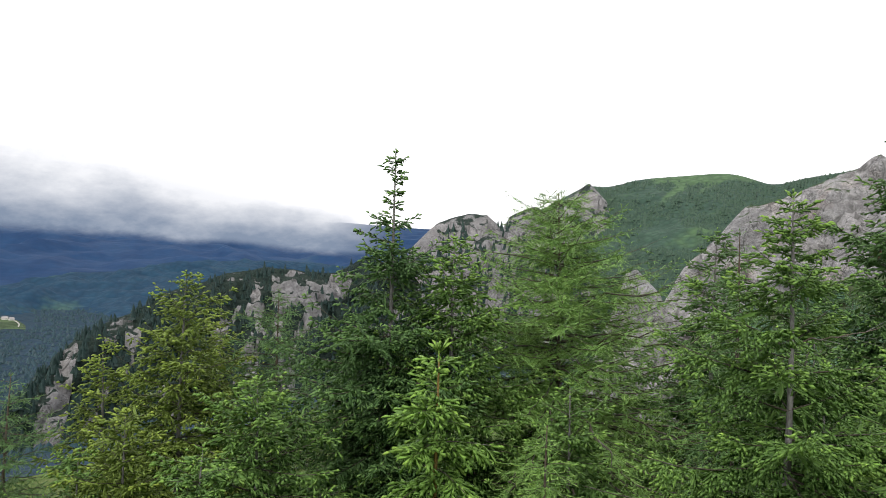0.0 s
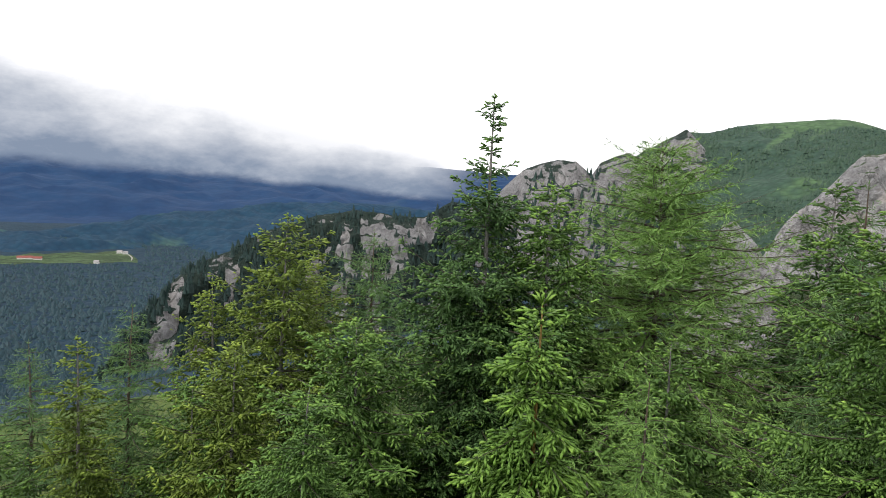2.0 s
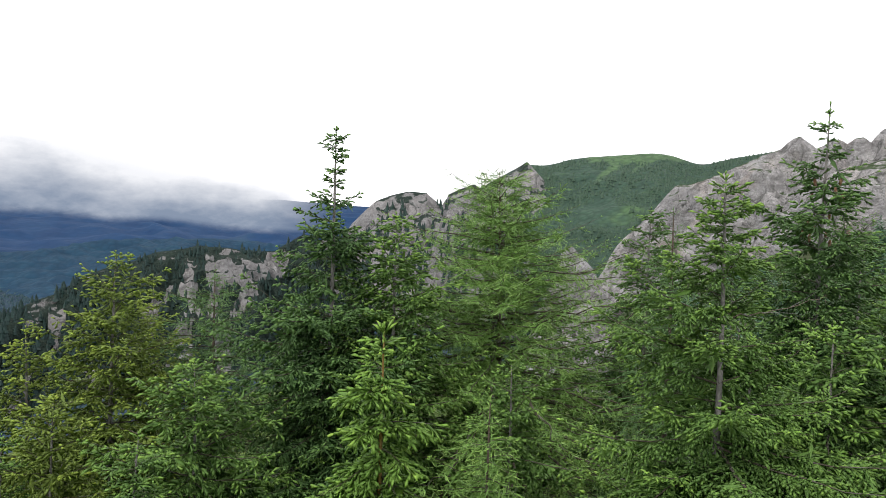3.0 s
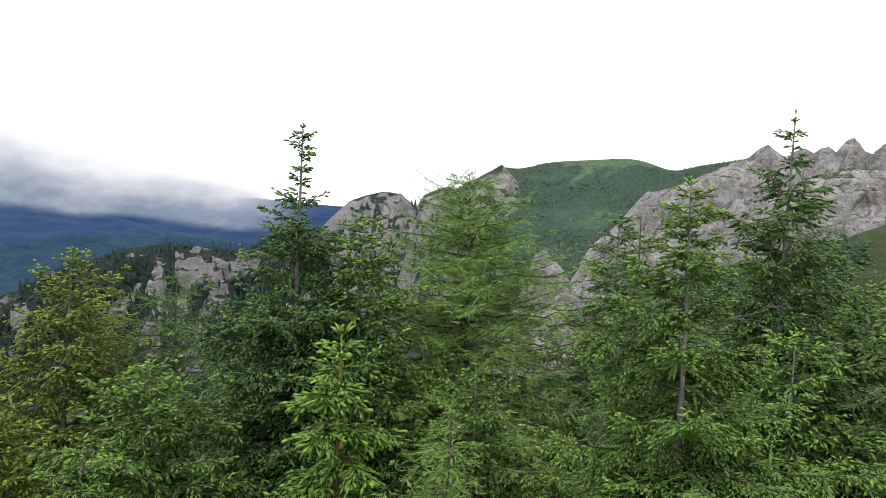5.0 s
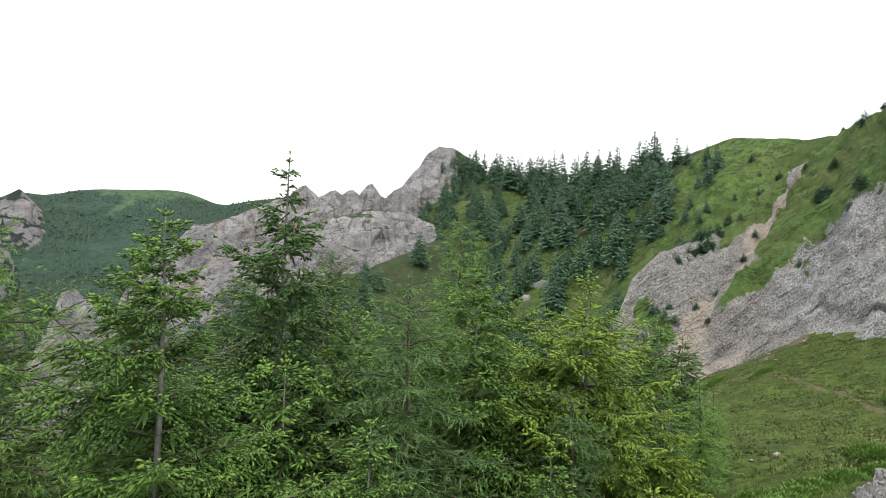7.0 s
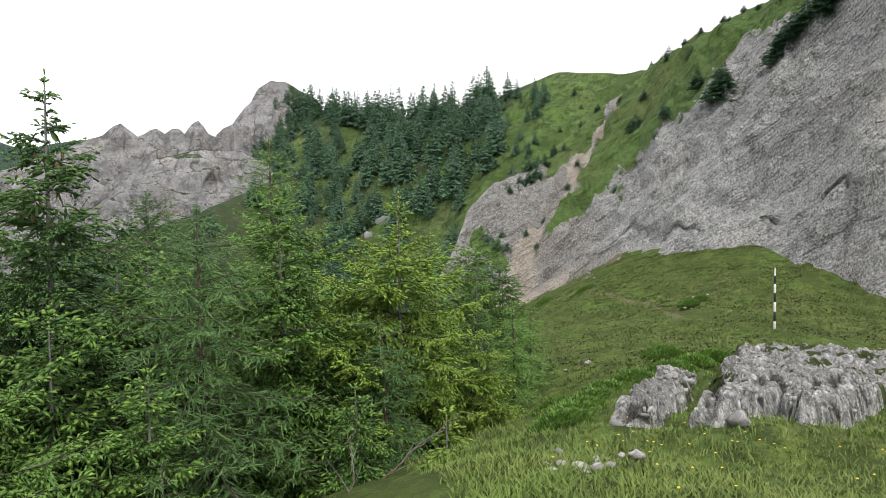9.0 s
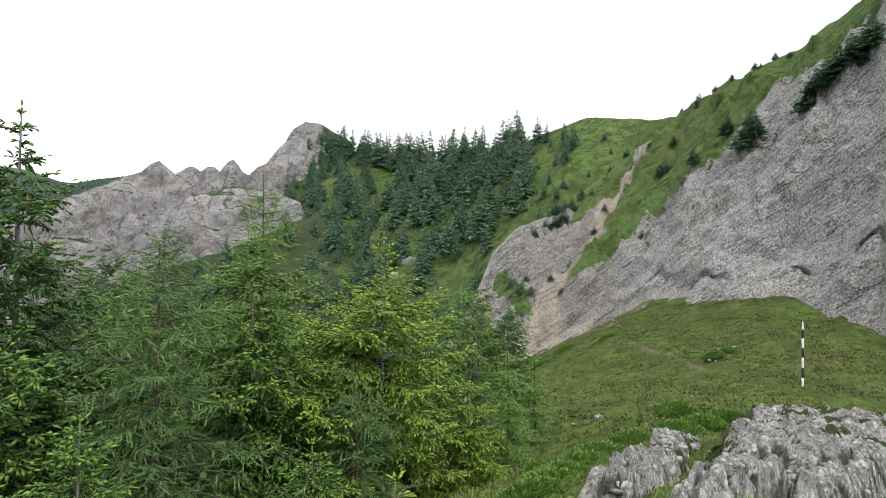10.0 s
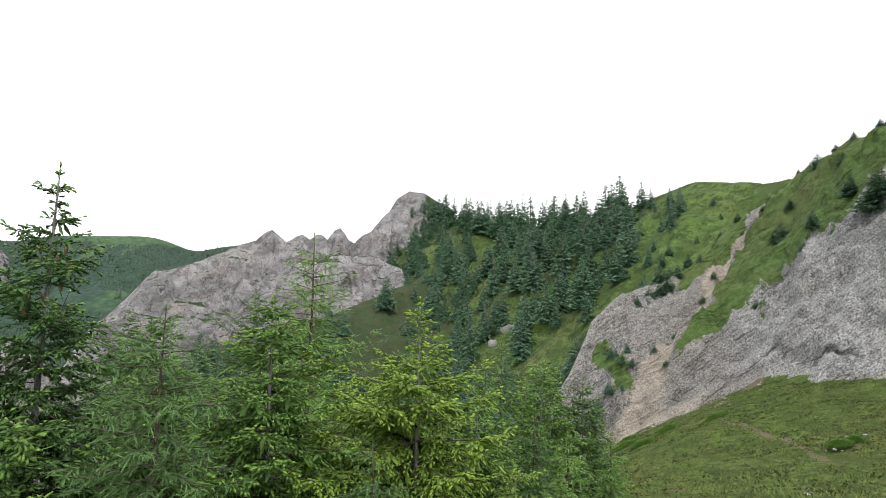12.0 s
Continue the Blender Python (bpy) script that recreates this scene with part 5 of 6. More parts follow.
conifer("larch", 17.6, 6.9, -0.7, 0.9, LARCH, BARK_BROWN, "small light green larch on the terrace edge", 57, kind="larch", whorl=0.28, arms=6, leader=0.2, low=0.05, power=0.7)
conifer("spruce", 19.6, 8.2, -0.9, 1.0, SPRUCE, BARK_GREY, "small bushy spruce on the terrace edge", 58, whorl=0.3, leader=0.2, low=0.05, power=0.65)

conifer("spruce", 17.9, 8.9, 0.75, 1.3, SPRUCE, BARK_GREY, "green spruce before the gully by the terrace", 81, whorl=0.32, leader=0.3, low=0.1, power=0.62)
conifer("spruce", 18.4, 8.1, 0.30, 1.2, SPRUCE_DARK, BARK_GREY, "dark spruce at the terrace edge before the gully", 82, whorl=0.32, leader=0.25, low=0.1, power=0.62)
conifer("larch", 17.9, 10.2, 1.25, 1.4, LARCH_BLUE, BARK_BROWN, "dull green larch before the gully", 83, kind="larch", whorl=0.3, arms=6, leader=0.3, low=0.1, power=0.65)

for i, (x, y, top, r, leaves) in enumerate(((-1.6, 15.6, -0.2, 1.8, SPRUCE_DARK), (4.6, 17.5, -0.2, 2.0, SPRUCE_DARK), (8.6, 15.0, 0.2, 1.7, SPRUCE), (12.0, 13.0, 0.6, 1.7, SPRUCE_DARK), (15.5, 11.5, -0.6, 1.5, SPRUCE),
                                            (-6.4, 11.8, -2.2, 1.4, SPRUCE), (-9.3, 10.2, -3.0, 1.4, SPRUCE), (17.5, 15.5, -1.0, 1.6, SPRUCE_DARK), (16.8, 9.0, -1.6, 1.1, SPRUCE))):
    conifer("spruce", x, y, top, r * 1.15, leaves, BARK_GREY, "spruce deep in the crowded mountain wood", 60 + i, group="spruces deep in the wood", whorl=0.4, leader=0.3, low=0.8, power=0.7, shoots=3500)


# ---- the open spruce wood on the hillside ----
def slope_spruce_mesh(seed, height, radius):
    """A spruce seen from some way off: drooping boughs in tiers, with ragged sprays."""
    rng = np.random.default_rng(seed)
    pieces, B, D, L, F = [], [], [], [], []
    zz = height * 0.97
    while zz > height * 0.05:
        q = 1 - zz / height
        r = radius * (q ** 0.9) + 0.05
        k = int(6 + q * 3)
        off = rng.uniform(0, 6.28)
        for i in range(k):
            a = off + i * 6.283 / k + rng.normal(0, 0.2)
            l = r * rng.uniform(0.6, 1.15)
            out = np.array([math.cos(a), math.sin(a), 0.0])
            lat = np.array([-math.sin(a), math.cos(a), 0.0])
            m = max(3, int(l / 0.15))
            s = np.sort(rng.uniform(0.05, 1, m))
            p = np.array([0, 0, zz + rng.uniform(-0.03, 0.03) * height]) + out * (s * l)[:, None] + np.array([0, 0, 1.0]) * ((0.75 * (1 - q) ** 2 * s + 0.12 * s - 0.5 * q * s ** 2) * l)[:, None]
            sg = np.where(np.arange(m) % 2 == 0, 1.0, -1.0)[:, None]
            d = unit(out * 0.7 + lat * sg * rng.uniform(0.2, 1.0, (m, 1)) + np.array([0, 0, 0.5 - 0.95 * min(1, q * 2)]) + rng.normal(0, 0.2, (m, 3)))
            B.append(p); D.append(d); L.append(rng.uniform(0.55, 1.0, m) * (0.25 + 0.9 * min(1, q * 1.6)) * (0.6 + 0.6 * (1 - s))); F.append(rng.uniform(0, 0.5, m) + s * 0.5)
        zz -= height * 0.055 * rng.uniform(0.8, 1.2)
    B, D, L, F = np.concatenate(B), np.concatenate(D), np.concatenate(L), np.concatenate(F)
    v, f, fr = brushes(rng, B, D, L * 0.85, F, 0, 0.30, 0.16, 0.7, 0.06 + L * 0.15)
    return v, f, fr


SLOPE_KINDS = []
for i in range(7):
    h = 7.0 + (i % 3) * 1.2
    v, f, fr = slope_spruce_mesh(100 + i, h, h * (0.27 + 0.03 * (i % 4)))
    tr = tube([(0, 0, -0.8), (0, 0, h * 0.5), (0, 0, h)], (0.16, 0.1, 0.02), 6)
    SLOPE_KINDS.append((h, mesh_of("crown", v, f, SPRUCE_SLOPE, smooth=False, fresh=fr), mesh_of("trunk", *tr, BARK_GREY)))


def slope_spruce(place, height, kind, turn, label, group, wide=1.0, name="spruce"):
    h, crown, trunk = SLOPE_KINDS[kind % 7]
    root = tagged(new(name), label, "spruce tree" if name == "spruce" else "bush", group)
    root.matrix_world = pose(place[0], place[1], place[2] - 0.1, 0, 0, turn) @ Matrix.Diagonal((height / h * wide, height / h * wide, height / h, 1))
    part("trunk", trunk, root)
    tagged(part("crown", crown, root), kind="stuff")
    return root


def plant(hill, count, seed, spot, size, label, group, apart=0.0):
    """Spruces on a hill; spot gives (k, v, chance) from two random numbers."""
    rng = random.Random(seed)
    stand = []
    for _ in range(count * 30):
        if len(stand) >= count:
            break
        k, v, chance = spot(rng.random(), rng.random())
        if rng.random() > chance:
            continue
        p = hill.at(k, v)
        if any((p - q).length < apart for q in stand):
            continue
        slope_spruce(p, rng.uniform(*size) * (0.7 if k > 4.5 and v < 0.25 else 0.6 if k > 5.0 else 1.0), rng.randrange(7), rng.uniform(0, 360), label, group, rng.uniform(0.95, 1.35))
        stand.append(p)


def wood_spot(a, b):
    k, v = a * 6.4, b * 0.95
    edge = np.interp(v, (0, 0.1, 0.27, 0.35, 0.42, 0.47, 0.52, 0.6, 0.8, 1), (4.9, 5.3, 6.0, 6.0, 5.7, 5.2, 4.2, 3.2, 2.2, 1.5))
    clump = 0.5 + 0.5 * noise.noise(Vector((k * 1.7, v * 6.0, 3.3)))
    v = max(v, np.interp(k, (0, 1.5, 3, 3.8, 4.4, 5.0, 6.0), (0.06, 0.05, 0.05, 0.05, 0.05, 0.06, 0.22)))
    return k, v, (1.0 if k < edge else 0.05) * smooth01(0.26, 0.46, clump)


plant(hillside, 190, 5, wood_spot, (4.5, 9.5), "dark green spruce in the hillside wood", "spruces of the hillside wood", 3.5)
plant(hillside, 34, 8, lambda a, b: (0.3 + a ** 0.7 * 4.1, 0.03 + 0.06 * b, 1.0), (8.4, 11.4), "tall dark spruce on the crest of the hillside", "spruces on the crest", 2.6)
plant(rock_peak, 16, 6, lambda a, b: (6.2 + a * 1.9, 0.02 + b * 0.5, 1.0), (4.0, 7.0), "dark green spruce beside the rock peak", "spruces beside the peak", 2.5)


# bushes and small spruces on the rock ridge and its skyline
def bush_on(k, v, size, kind):
    slope_spruce(right_ridge.at(k, v), size, kind, k * 97 % 360, "small dark conifer bush clinging to the rock ridge", "bushes of the rock ridge", 2.1, "bush")


for i, (k, v, size) in enumerate(((5.05, 0.0, 2.6), (5.3, 0.03, 2.4), (5.5, 0.10, 3.0), (5.8, 0.02, 2.8), (5.95, 0.13, 2.4), (6.1, 0.0, 2.9), (6.5, 0.01, 3.0), (6.62, 0.03, 2.2), (6.85, 0.0, 2.8), (7.05, 0.02, 2.3),
                                  (6.50, 0.485, 3.9), (6.62, 0.47, 3.4), (6.56, 0.45, 2.8), (7.42, 0.385, 3.2), (7.55, 0.355, 3.0), (7.68, 0.33, 3.2), (7.80, 0.31, 2.8), (7.92, 0.295, 3.0), (8.08, 0.27, 3.2), (8.2, 0.255, 3.2), (8.3, 0.24, 3.4), (6.15, 0.36, 3.0), (5.6, 0.50, 2.6), (5.45, 0.56, 1.6),
                                  (2.9, 0.2, 3.0), (2.72, 0.17, 2.4), (3.05, 0.16, 2.2), (4.85, 0.38, 3.2), (4.55, 0.68, 1.4), (1.7, 0.42, 1.5), (1.95, 0.6, 1.3), (2.75, 0.06, 3.0), (2.95, 0.10, 2.6), (3.2, 0.05, 2.4), (3.35, 0.10, 1.8), (3.9, 0.02, 2.0), (3.6, 0.04, 1.8), (4.4, 0.1, 1.6), (5.0, 0.28, 1.8), (4.9, 0.45, 1.5), (1.5, 0.45, 1.6), (2.1, 0.5, 1.3), (1.2, 0.7, 1.8), (0.6, 0.75, 2.0), (0.2, 0.8, 2.2), (3.45, 0.40, 1.4), (3.3, 0.47, 1.2), (3.62, 0.34, 1.5), (3.05, 0.50, 1.1), (2.65, 0.58, 1.0), (2.2, 0.62, 1.2), (1.9, 0.72, 1.1), (2.9, 0.66, 0.9), (4.05, 0.20, 1.4), (3.9, 0.27, 1.3), (2.5, 0.14, 2.2), (2.3, 0.20, 1.6), (1.3, 0.36, 1.2), (1.6, 0.52, 1.0))):
    bush_on(k, v, size * (0.32 if v < 0.06 and k > 5 else 0.7), i)
hill_rng = random.Random(77)
for i in range(56):
    slope_spruce(apron.at(hill_rng.uniform(-0.3, 6), hill_rng.uniform(0.12, 0.9)), hill_rng.uniform(3.5, 8.0), i, i * 31 % 360, "dark spruce on the scrub below the cliff", "spruces below the cliff", 1.2)
for i in range(22):
    slope_spruce(hillside.at(hill_rng.uniform(2.6, 5.4), hill_rng.uniform(0.74, 0.98)), hill_rng.uniform(3.0, 6.0), i, i * 53 % 360, "dark bushy spruce in the green gully", "spruces of the gully", 1.5)
for i in range(34):
    slope_spruce(hillside.at(hill_rng.uniform(5.0, 8.6), hill_rng.uniform(0.02, 0.75)), hill_rng.uniform(0.8, 2.2), i, i * 77 % 360, "small dark conifer bush on the open grass slope", "bushes of the grass slope", 1.4, "bush")


for i, (k, v, h) in enumerate(((2.2, 0.80, 7.5), (2.0, 0.86, 8.0), (2.5, 0.84, 7.0), (3.0, 0.80, 6.5), (3.3, 0.86, 7.0), (4.2, 0.84, 5.5), (4.6, 0.90, 5.5), (5.2, 0.88, 4.5), (5.6, 0.94, 4.0), (1.6, 0.80, 7.0), (3.8, 0.92, 6.0), (5.0, 0.96, 4.5))):
    slope_spruce(hillside.at(k, v), h, i + 2, i * 67 % 360, "dark dense spruce low in the gully below the knoll", "spruces of the gully", 1.35)


def dead_spruce(place, height):
    """A standing dead trunk, grey and bare, with a few stubs."""
    root = tagged(new("dead_tree"), "bare grey dead spruce trunk in the hillside wood", "dead tree")
    root.matrix_world = pose(*place, 1.5, -2.0, 0)
    part("trunk", mesh_of("trunk", *tube([(0, 0, -0.6), (0.03, 0, height * 0.5), (0, 0.05, height)], (0.16, 0.11, 0.03), 7), BARK_GREY), root)
    for i in range(14):
        a, z = i * 2.4, height * (0.3 + 0.048 * i)
        part("stub", mesh_of("stub", *tube([(0, 0, z), (math.cos(a) * 0.5, math.sin(a) * 0.5, z - 0.05), (math.cos(a) * 0.9, math.sin(a) * 0.9, z - 0.2)], (0.035, 0.025, 0.01), 4), BARK_GREY), root)


dead_spruce(hillside.at(3.65, 0.02), 8.5)


# ---- far woods, too many to count ----
def wood_stuff(name, places, sizes, material, label, seed, tiers=3, wide=0.28):
    """Many small conifers joined: ragged tiered cones."""
    rng = np.random.default_rng(seed)
    P, H = np.asarray(places, float), np.asarray(sizes, float)
    m, V, Fc, F = len(P), [], [], []
    base = 0
    for t in range(tiers):
        z0, z1 = t / tiers * 0.85, min(1.0, (t + 1.6) / tiers)
        r = wide * (1 - t / tiers * 0.85)
        a = rng.uniform(0, 6.28, (m, 1)) + np.arange(7) * 2 * np.pi / 7
        rr = r * rng.uniform(0.65, 1.25, (m, 7)) * H[:, None]
        ring = np.stack([P[:, :1] + np.cos(a) * rr, P[:, 1:2] + np.sin(a) * rr, P[:, 2:] + (z0 + rng.uniform(-0.04, 0.04, (m, 7))) * H[:, None]], -1)
        top = P + np.stack([rng.normal(0, 0.02, m) * H, rng.normal(0, 0.02, m) * H, z1 * H], -1)
        V.append(np.concatenate([ring, top[:, None]], 1).reshape(-1, 3))
        j = np.arange(7)
        f = np.stack([j, (j + 1) % 7, np.full(7, 7)], -1)
        Fc.append((np.arange(m)[:, None, None] * 8 + f[None]).reshape(-1, 3) + base)
        F.append(np.tile(np.append(rng.uniform(0.3, 1.0, 7), 0.2), m))
        base += m * 8
    me = mesh_of(name, np.concatenate(V), np.concatenate(Fc), material, smooth=False, fresh=np.concatenate(F))
    return tagged(new(name, me), label, "woodland", kind="stuff")


def scatter(hill, count, seed, keep, size, v0=0.0, v1=1.0):
    rng = random.Random(seed)
    places, sizes = [], []
    for _ in range(count * 6):
        if len(places) >= count:
            break
        k, v = rng.uniform(-0.3, hill.last + 0.3), rng.uniform(v0, v1)
        p = hill.at(k, v)
        if rng.random() < keep(k, v, p):
            s = rng.uniform(*size)
            places.append((p.x + rng.uniform(-1, 1), p.y + rng.uniform(-1, 1), p.z - 0.18 * s))
            sizes.append(s)
    return places, sizes


def clumps(p, size, seed):
    return 0.5 + 0.5 * noise.fractal(p / size + Vector((seed, 0, 0)), 0.9, 2.0, 3)


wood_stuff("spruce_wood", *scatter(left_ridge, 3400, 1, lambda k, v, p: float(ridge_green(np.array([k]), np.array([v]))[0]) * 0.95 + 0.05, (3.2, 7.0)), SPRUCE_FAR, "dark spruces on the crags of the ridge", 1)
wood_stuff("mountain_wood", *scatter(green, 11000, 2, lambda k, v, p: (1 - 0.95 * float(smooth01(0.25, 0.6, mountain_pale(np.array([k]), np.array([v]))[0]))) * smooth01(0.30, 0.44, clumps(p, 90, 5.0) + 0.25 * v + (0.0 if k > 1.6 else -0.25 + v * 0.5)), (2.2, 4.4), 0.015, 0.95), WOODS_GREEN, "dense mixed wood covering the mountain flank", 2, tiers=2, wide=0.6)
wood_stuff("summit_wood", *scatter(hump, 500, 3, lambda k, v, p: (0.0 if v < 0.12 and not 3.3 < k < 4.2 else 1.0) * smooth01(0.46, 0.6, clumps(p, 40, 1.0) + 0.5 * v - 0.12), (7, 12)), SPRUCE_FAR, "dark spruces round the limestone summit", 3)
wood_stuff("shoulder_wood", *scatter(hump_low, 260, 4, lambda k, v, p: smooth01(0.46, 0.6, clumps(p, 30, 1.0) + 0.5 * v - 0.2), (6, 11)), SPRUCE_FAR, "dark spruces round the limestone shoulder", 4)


def valley_places(count, seed):
    rng = random.Random(seed)
    places, sizes = [], []
    while len(places) < count:
        r = 330 * (1900 / 330) ** (rng.random() ** 0.9)
        a = radians(rng.uniform(-52, -14))
        x, y = r * math.sin(a), r * math.cos(a)
        deg = math.degrees(a)
        if 1295 < r < 1600 and -48 < deg < -31.8:
            continue
        z = ground_z(x, y)
        s = rng.uniform(4, 8)
        places.append((x, y, z - 2))
        sizes.append(s)
    return places, sizes


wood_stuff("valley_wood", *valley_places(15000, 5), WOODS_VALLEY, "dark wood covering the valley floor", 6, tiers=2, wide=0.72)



# ---- the pebbly outcrop by the path ----
def outcrop_inside(x, y):
    """Metres inside the rock's edge (outside: minus), for the body with its cleft and for the boulder rib beside it."""
    front = np.interp(y, (-1.4, -1.0, -0.45, -0.02, 0.12, 0.25, 0.40, 0.47, 0.60, 0.75, 0.92, 1.05, 1.25, 1.5), (17.5, 14.3, 11.1, 9.3, 8.7, 8.5, 9.0, 9.5, 8.9, 8.1, 7.75, 7.9, 8.7, 10.2))
    high = np.interp(x, (7.8, 8.5, 9.5, 10.5, 13, 15, 17, 19), (1.12, 1.25, 1.40, 1.50, 1.65, 1.9, 1.95, 1.3))
    fold = 0.09 * np.sin(y * 13 + np.sin(x * 3.1) * 2) * np.sin(y * 5.3 + x * 1.3) + 0.07 * np.sin(x * 7.3 + y * 2.0) * np.sin(x * 2.9 - y * 3.1)
    body = np.minimum(np.minimum((x - front) * 0.55, (high - y) * 0.62), (19.2 - x) * 0.3) + fold
    rib = 0.30 - np.abs(y - np.interp(x, (8.0, 10.5, 13.2), (1.70, 1.84, 2.25))) + 0.8 * fold
    rib = np.minimum(rib, np.minimum((x - 7.95) * 0.6, (13.3 - x) * 0.3))
    return body, rib


def outcrop_shape(x, y):
    """How proud the rock stands of the turf, 0 to 1."""
    body, rib = outcrop_inside(x, y)
    return np.maximum(smooth01(-0.02, 0.27, body) * (0.86 + 0.14 * smooth01(0.2, 0.8, body)), smooth01(-0.02, 0.20, rib) * 0.75)


def outcrop_z(x, y):
    s = outcrop_shape(x, y)
    lift = np.interp(x, (7.4, 8.6, 10, 12.6, 17.0, 19), (0.30, 0.36, 0.42, 0.44, 0.42, 0.1))
    return ground_base(x, y) + ground_rough(x, y) * 0.8 - 0.12 + s * (lift + 0.12)


def build_outcrop():
    nx, ny = 290, 115
    X, Y = np.meshgrid(7.5 + 12.0 * np.linspace(0, 1, nx) ** 1.35, np.linspace(-1.5, 3.1, ny), indexing="ij")
    Z = outcrop_z(X, Y)
    s = outcrop_shape(X, Y)
    pts = np.stack([X, Y, Z], -1).reshape(-1, 3)
    lump = np.array([noise.ridged_multi_fractal(Vector((p[0] * 1.1, p[1] * 2.4, p[2])), 0.8, 2.2, 5, 1.0, 2.0) - 1.0 for p in pts])
    warp = np.array([noise.fractal(Vector((p[0] * 2.2, p[1] * 2.2, 4.0)), 0.9, 2.0, 3) for p in pts]) * 0.16

    def joints(fx, fy, wide):
        """Rock blocks: how deep a place lies in the joints between them, 0 to 1, and each block's own height."""
        near = [noise.voronoi(Vector(((p[0] + w) * fx, (p[1] - w) * fy, p[2] * 1.5))) for p, w in zip(pts, warp)]
        d = np.array([n[0][:2] for n in near])
        own = np.array([noise.noise(n[1][0] * 7.3) for n in near])
        return smooth01(wide, 0.0, d[:, 1] - d[:, 0]), own

    big_joint, big_own = joints(1.5, 2.3, 0.16)
    small_joint, small_own = joints(4.6, 5.6, 0.22)
    dist = np.array([noise.voronoi(Vector((p[0] * 9.5, p[1] * 9.5, p[2] * 6)))[0][0] for p in pts])
    flute = np.abs(np.array([noise.fractal(Vector((p[0] * 0.9, p[1] * 5.2, 2.0)), 0.9, 2.0, 4) for p in pts]))
    hold = np.clip(s.ravel() * 1.6, 0, 1)
    face = hold * smooth01(1.0, 0.55, s.ravel())
    pts[:, 2] += (lump * 0.07 + big_own * 0.12 + small_own * 0.035 - big_joint * 0.10 - small_joint * 0.045 + (0.4 - dist) * 0.035) * hold
    pts[:, 0] += (lump * 0.05 + big_own * 0.05 - big_joint * 0.04) * hold + (smooth01(0.12, 0.0, flute) * 0.05 + small_joint * 0.05) * face
    # how strongly crevice shade is coloured in: joints most, the face's flutes less
    joint_shade = np.maximum(np.maximum(big_joint, small_joint * 0.55) * hold, smooth01(0.10, 0.0, flute) * face * 0.5)
    mossy = wave(X, Y, 0.55, 5.0, 4)
    cover = smooth01(0.5, 0.36, s.ravel()) * 0.15 + (smooth01(0.05, 0.25, mossy) * smooth01(9.2, 11.5, X) * 0.72 + smooth01(15, 18.5, X) * 0.5).ravel()
    me = mesh_of("outcrop", pts, grid_faces(nx, ny), OUTCROP, cover=cover, joint=joint_shade)
    return tagged(new("rock_outcrop", me), "low grey conglomerate outcrop full of pebbles, lichen-spotted", "rock outcrop")


def stone_mesh(seed):
    bm = bmesh.new()
    bmesh.ops.create_icosphere(bm, subdivisions=2, radius=0.5)
    rng = random.Random(seed)
    sx, sy, sz = rng.uniform(0.8, 1.2), rng.uniform(0.6, 1.0), rng.uniform(0.45, 0.75)
    for v in bm.verts:
        n = 1 + 0.45 * noise.fractal(v.co * 2.2 + Vector((seed * 3.1, 0, 0)), 0.9, 2, 3)
        v.co = Vector((v.co.x * sx * n, v.co.y * sy * n, v.co.z * sz * n))
    me = bpy.data.meshes.new("stone")
    bm.to_mesh(me)
    bm.free()
    me.polygons.foreach_set("use_smooth", [True] * len(me.polygons))
    me.materials.append(STONE)
    return me


outcrop = build_outcrop()
STONES = [stone_mesh(i) for i in range(9)]
rng = random.Random(31)
made = 0
while made < 110:
    on_rib = made < 60
    x = 8.1 + 5.0 * rng.random() ** 1.4 if on_rib else 7.9 + 10.5 * rng.random() ** 1.3
    y = np.interp(x, (8.0, 10.5, 13.2), (1.70, 1.84, 2.25)) + rng.gauss(0, 0.17) if on_rib else rng.uniform(-1.1, 1.9)
    s = float(outcrop_shape(np.array([x]), np.array([y]))[0])
    if s < (0.2 if on_rib else 0.55) or (not on_rib and x < 8.7 and rng.random() < 0.6):
        continue
    z = float(outcrop_z(np.array([x]), np.array([y]))[0])
    size = rng.uniform(0.07, 0.17) if on_rib else rng.uniform(0.04, 0.10) * (1.8 if rng.random() < 0.15 else 1.0)
    ob = part("stone", STONES[made % 9], outcrop)
    ob.matrix_world = pose(x, y, z - size * 0.34, rng.uniform(-25, 25), rng.uniform(-25, 25), rng.uniform(0, 360)) @ Matrix.Scale(size, 4)
    made += 1
ex, ey = 8.28, 0.73
# smaller pebbles all over the rock, too many to count
pr = np.random.default_rng(12)
px, py = 7.9 + 9.5 * pr.uniform(0, 1, 5200) ** 1.3, pr.uniform(-1.1, 2.6, 5200)
keep = (outcrop_shape(px, py) > 0.45) & ((px > 9.0) | (pr.uniform(0, 1, 5200) < 0.3))
px, py = px[keep][:400], py[keep][:400]
pz = outcrop_z(px, py)
gold = (1 + 5 ** 0.5) / 2
ico = unit(np.array([(-1, gold, 0), (1, gold, 0), (-1, -gold, 0), (1, -gold, 0), (0, -1, gold), (0, 1, gold), (0, -1, -gold), (0, 1, -gold), (gold, 0, -1), (gold, 0, 1), (-gold, 0, -1), (-gold, 0, 1)], float))
tri20 = np.array([(i, j, k) for i, j, k in ((a, b, c) for a in range(12) for b in range(a) for c in range(b)) if max(np.linalg.norm(ico[i] - ico[j]), np.linalg.norm(ico[j] - ico[k]), np.linalg.norm(ico[i] - ico[k])) < 1.1])
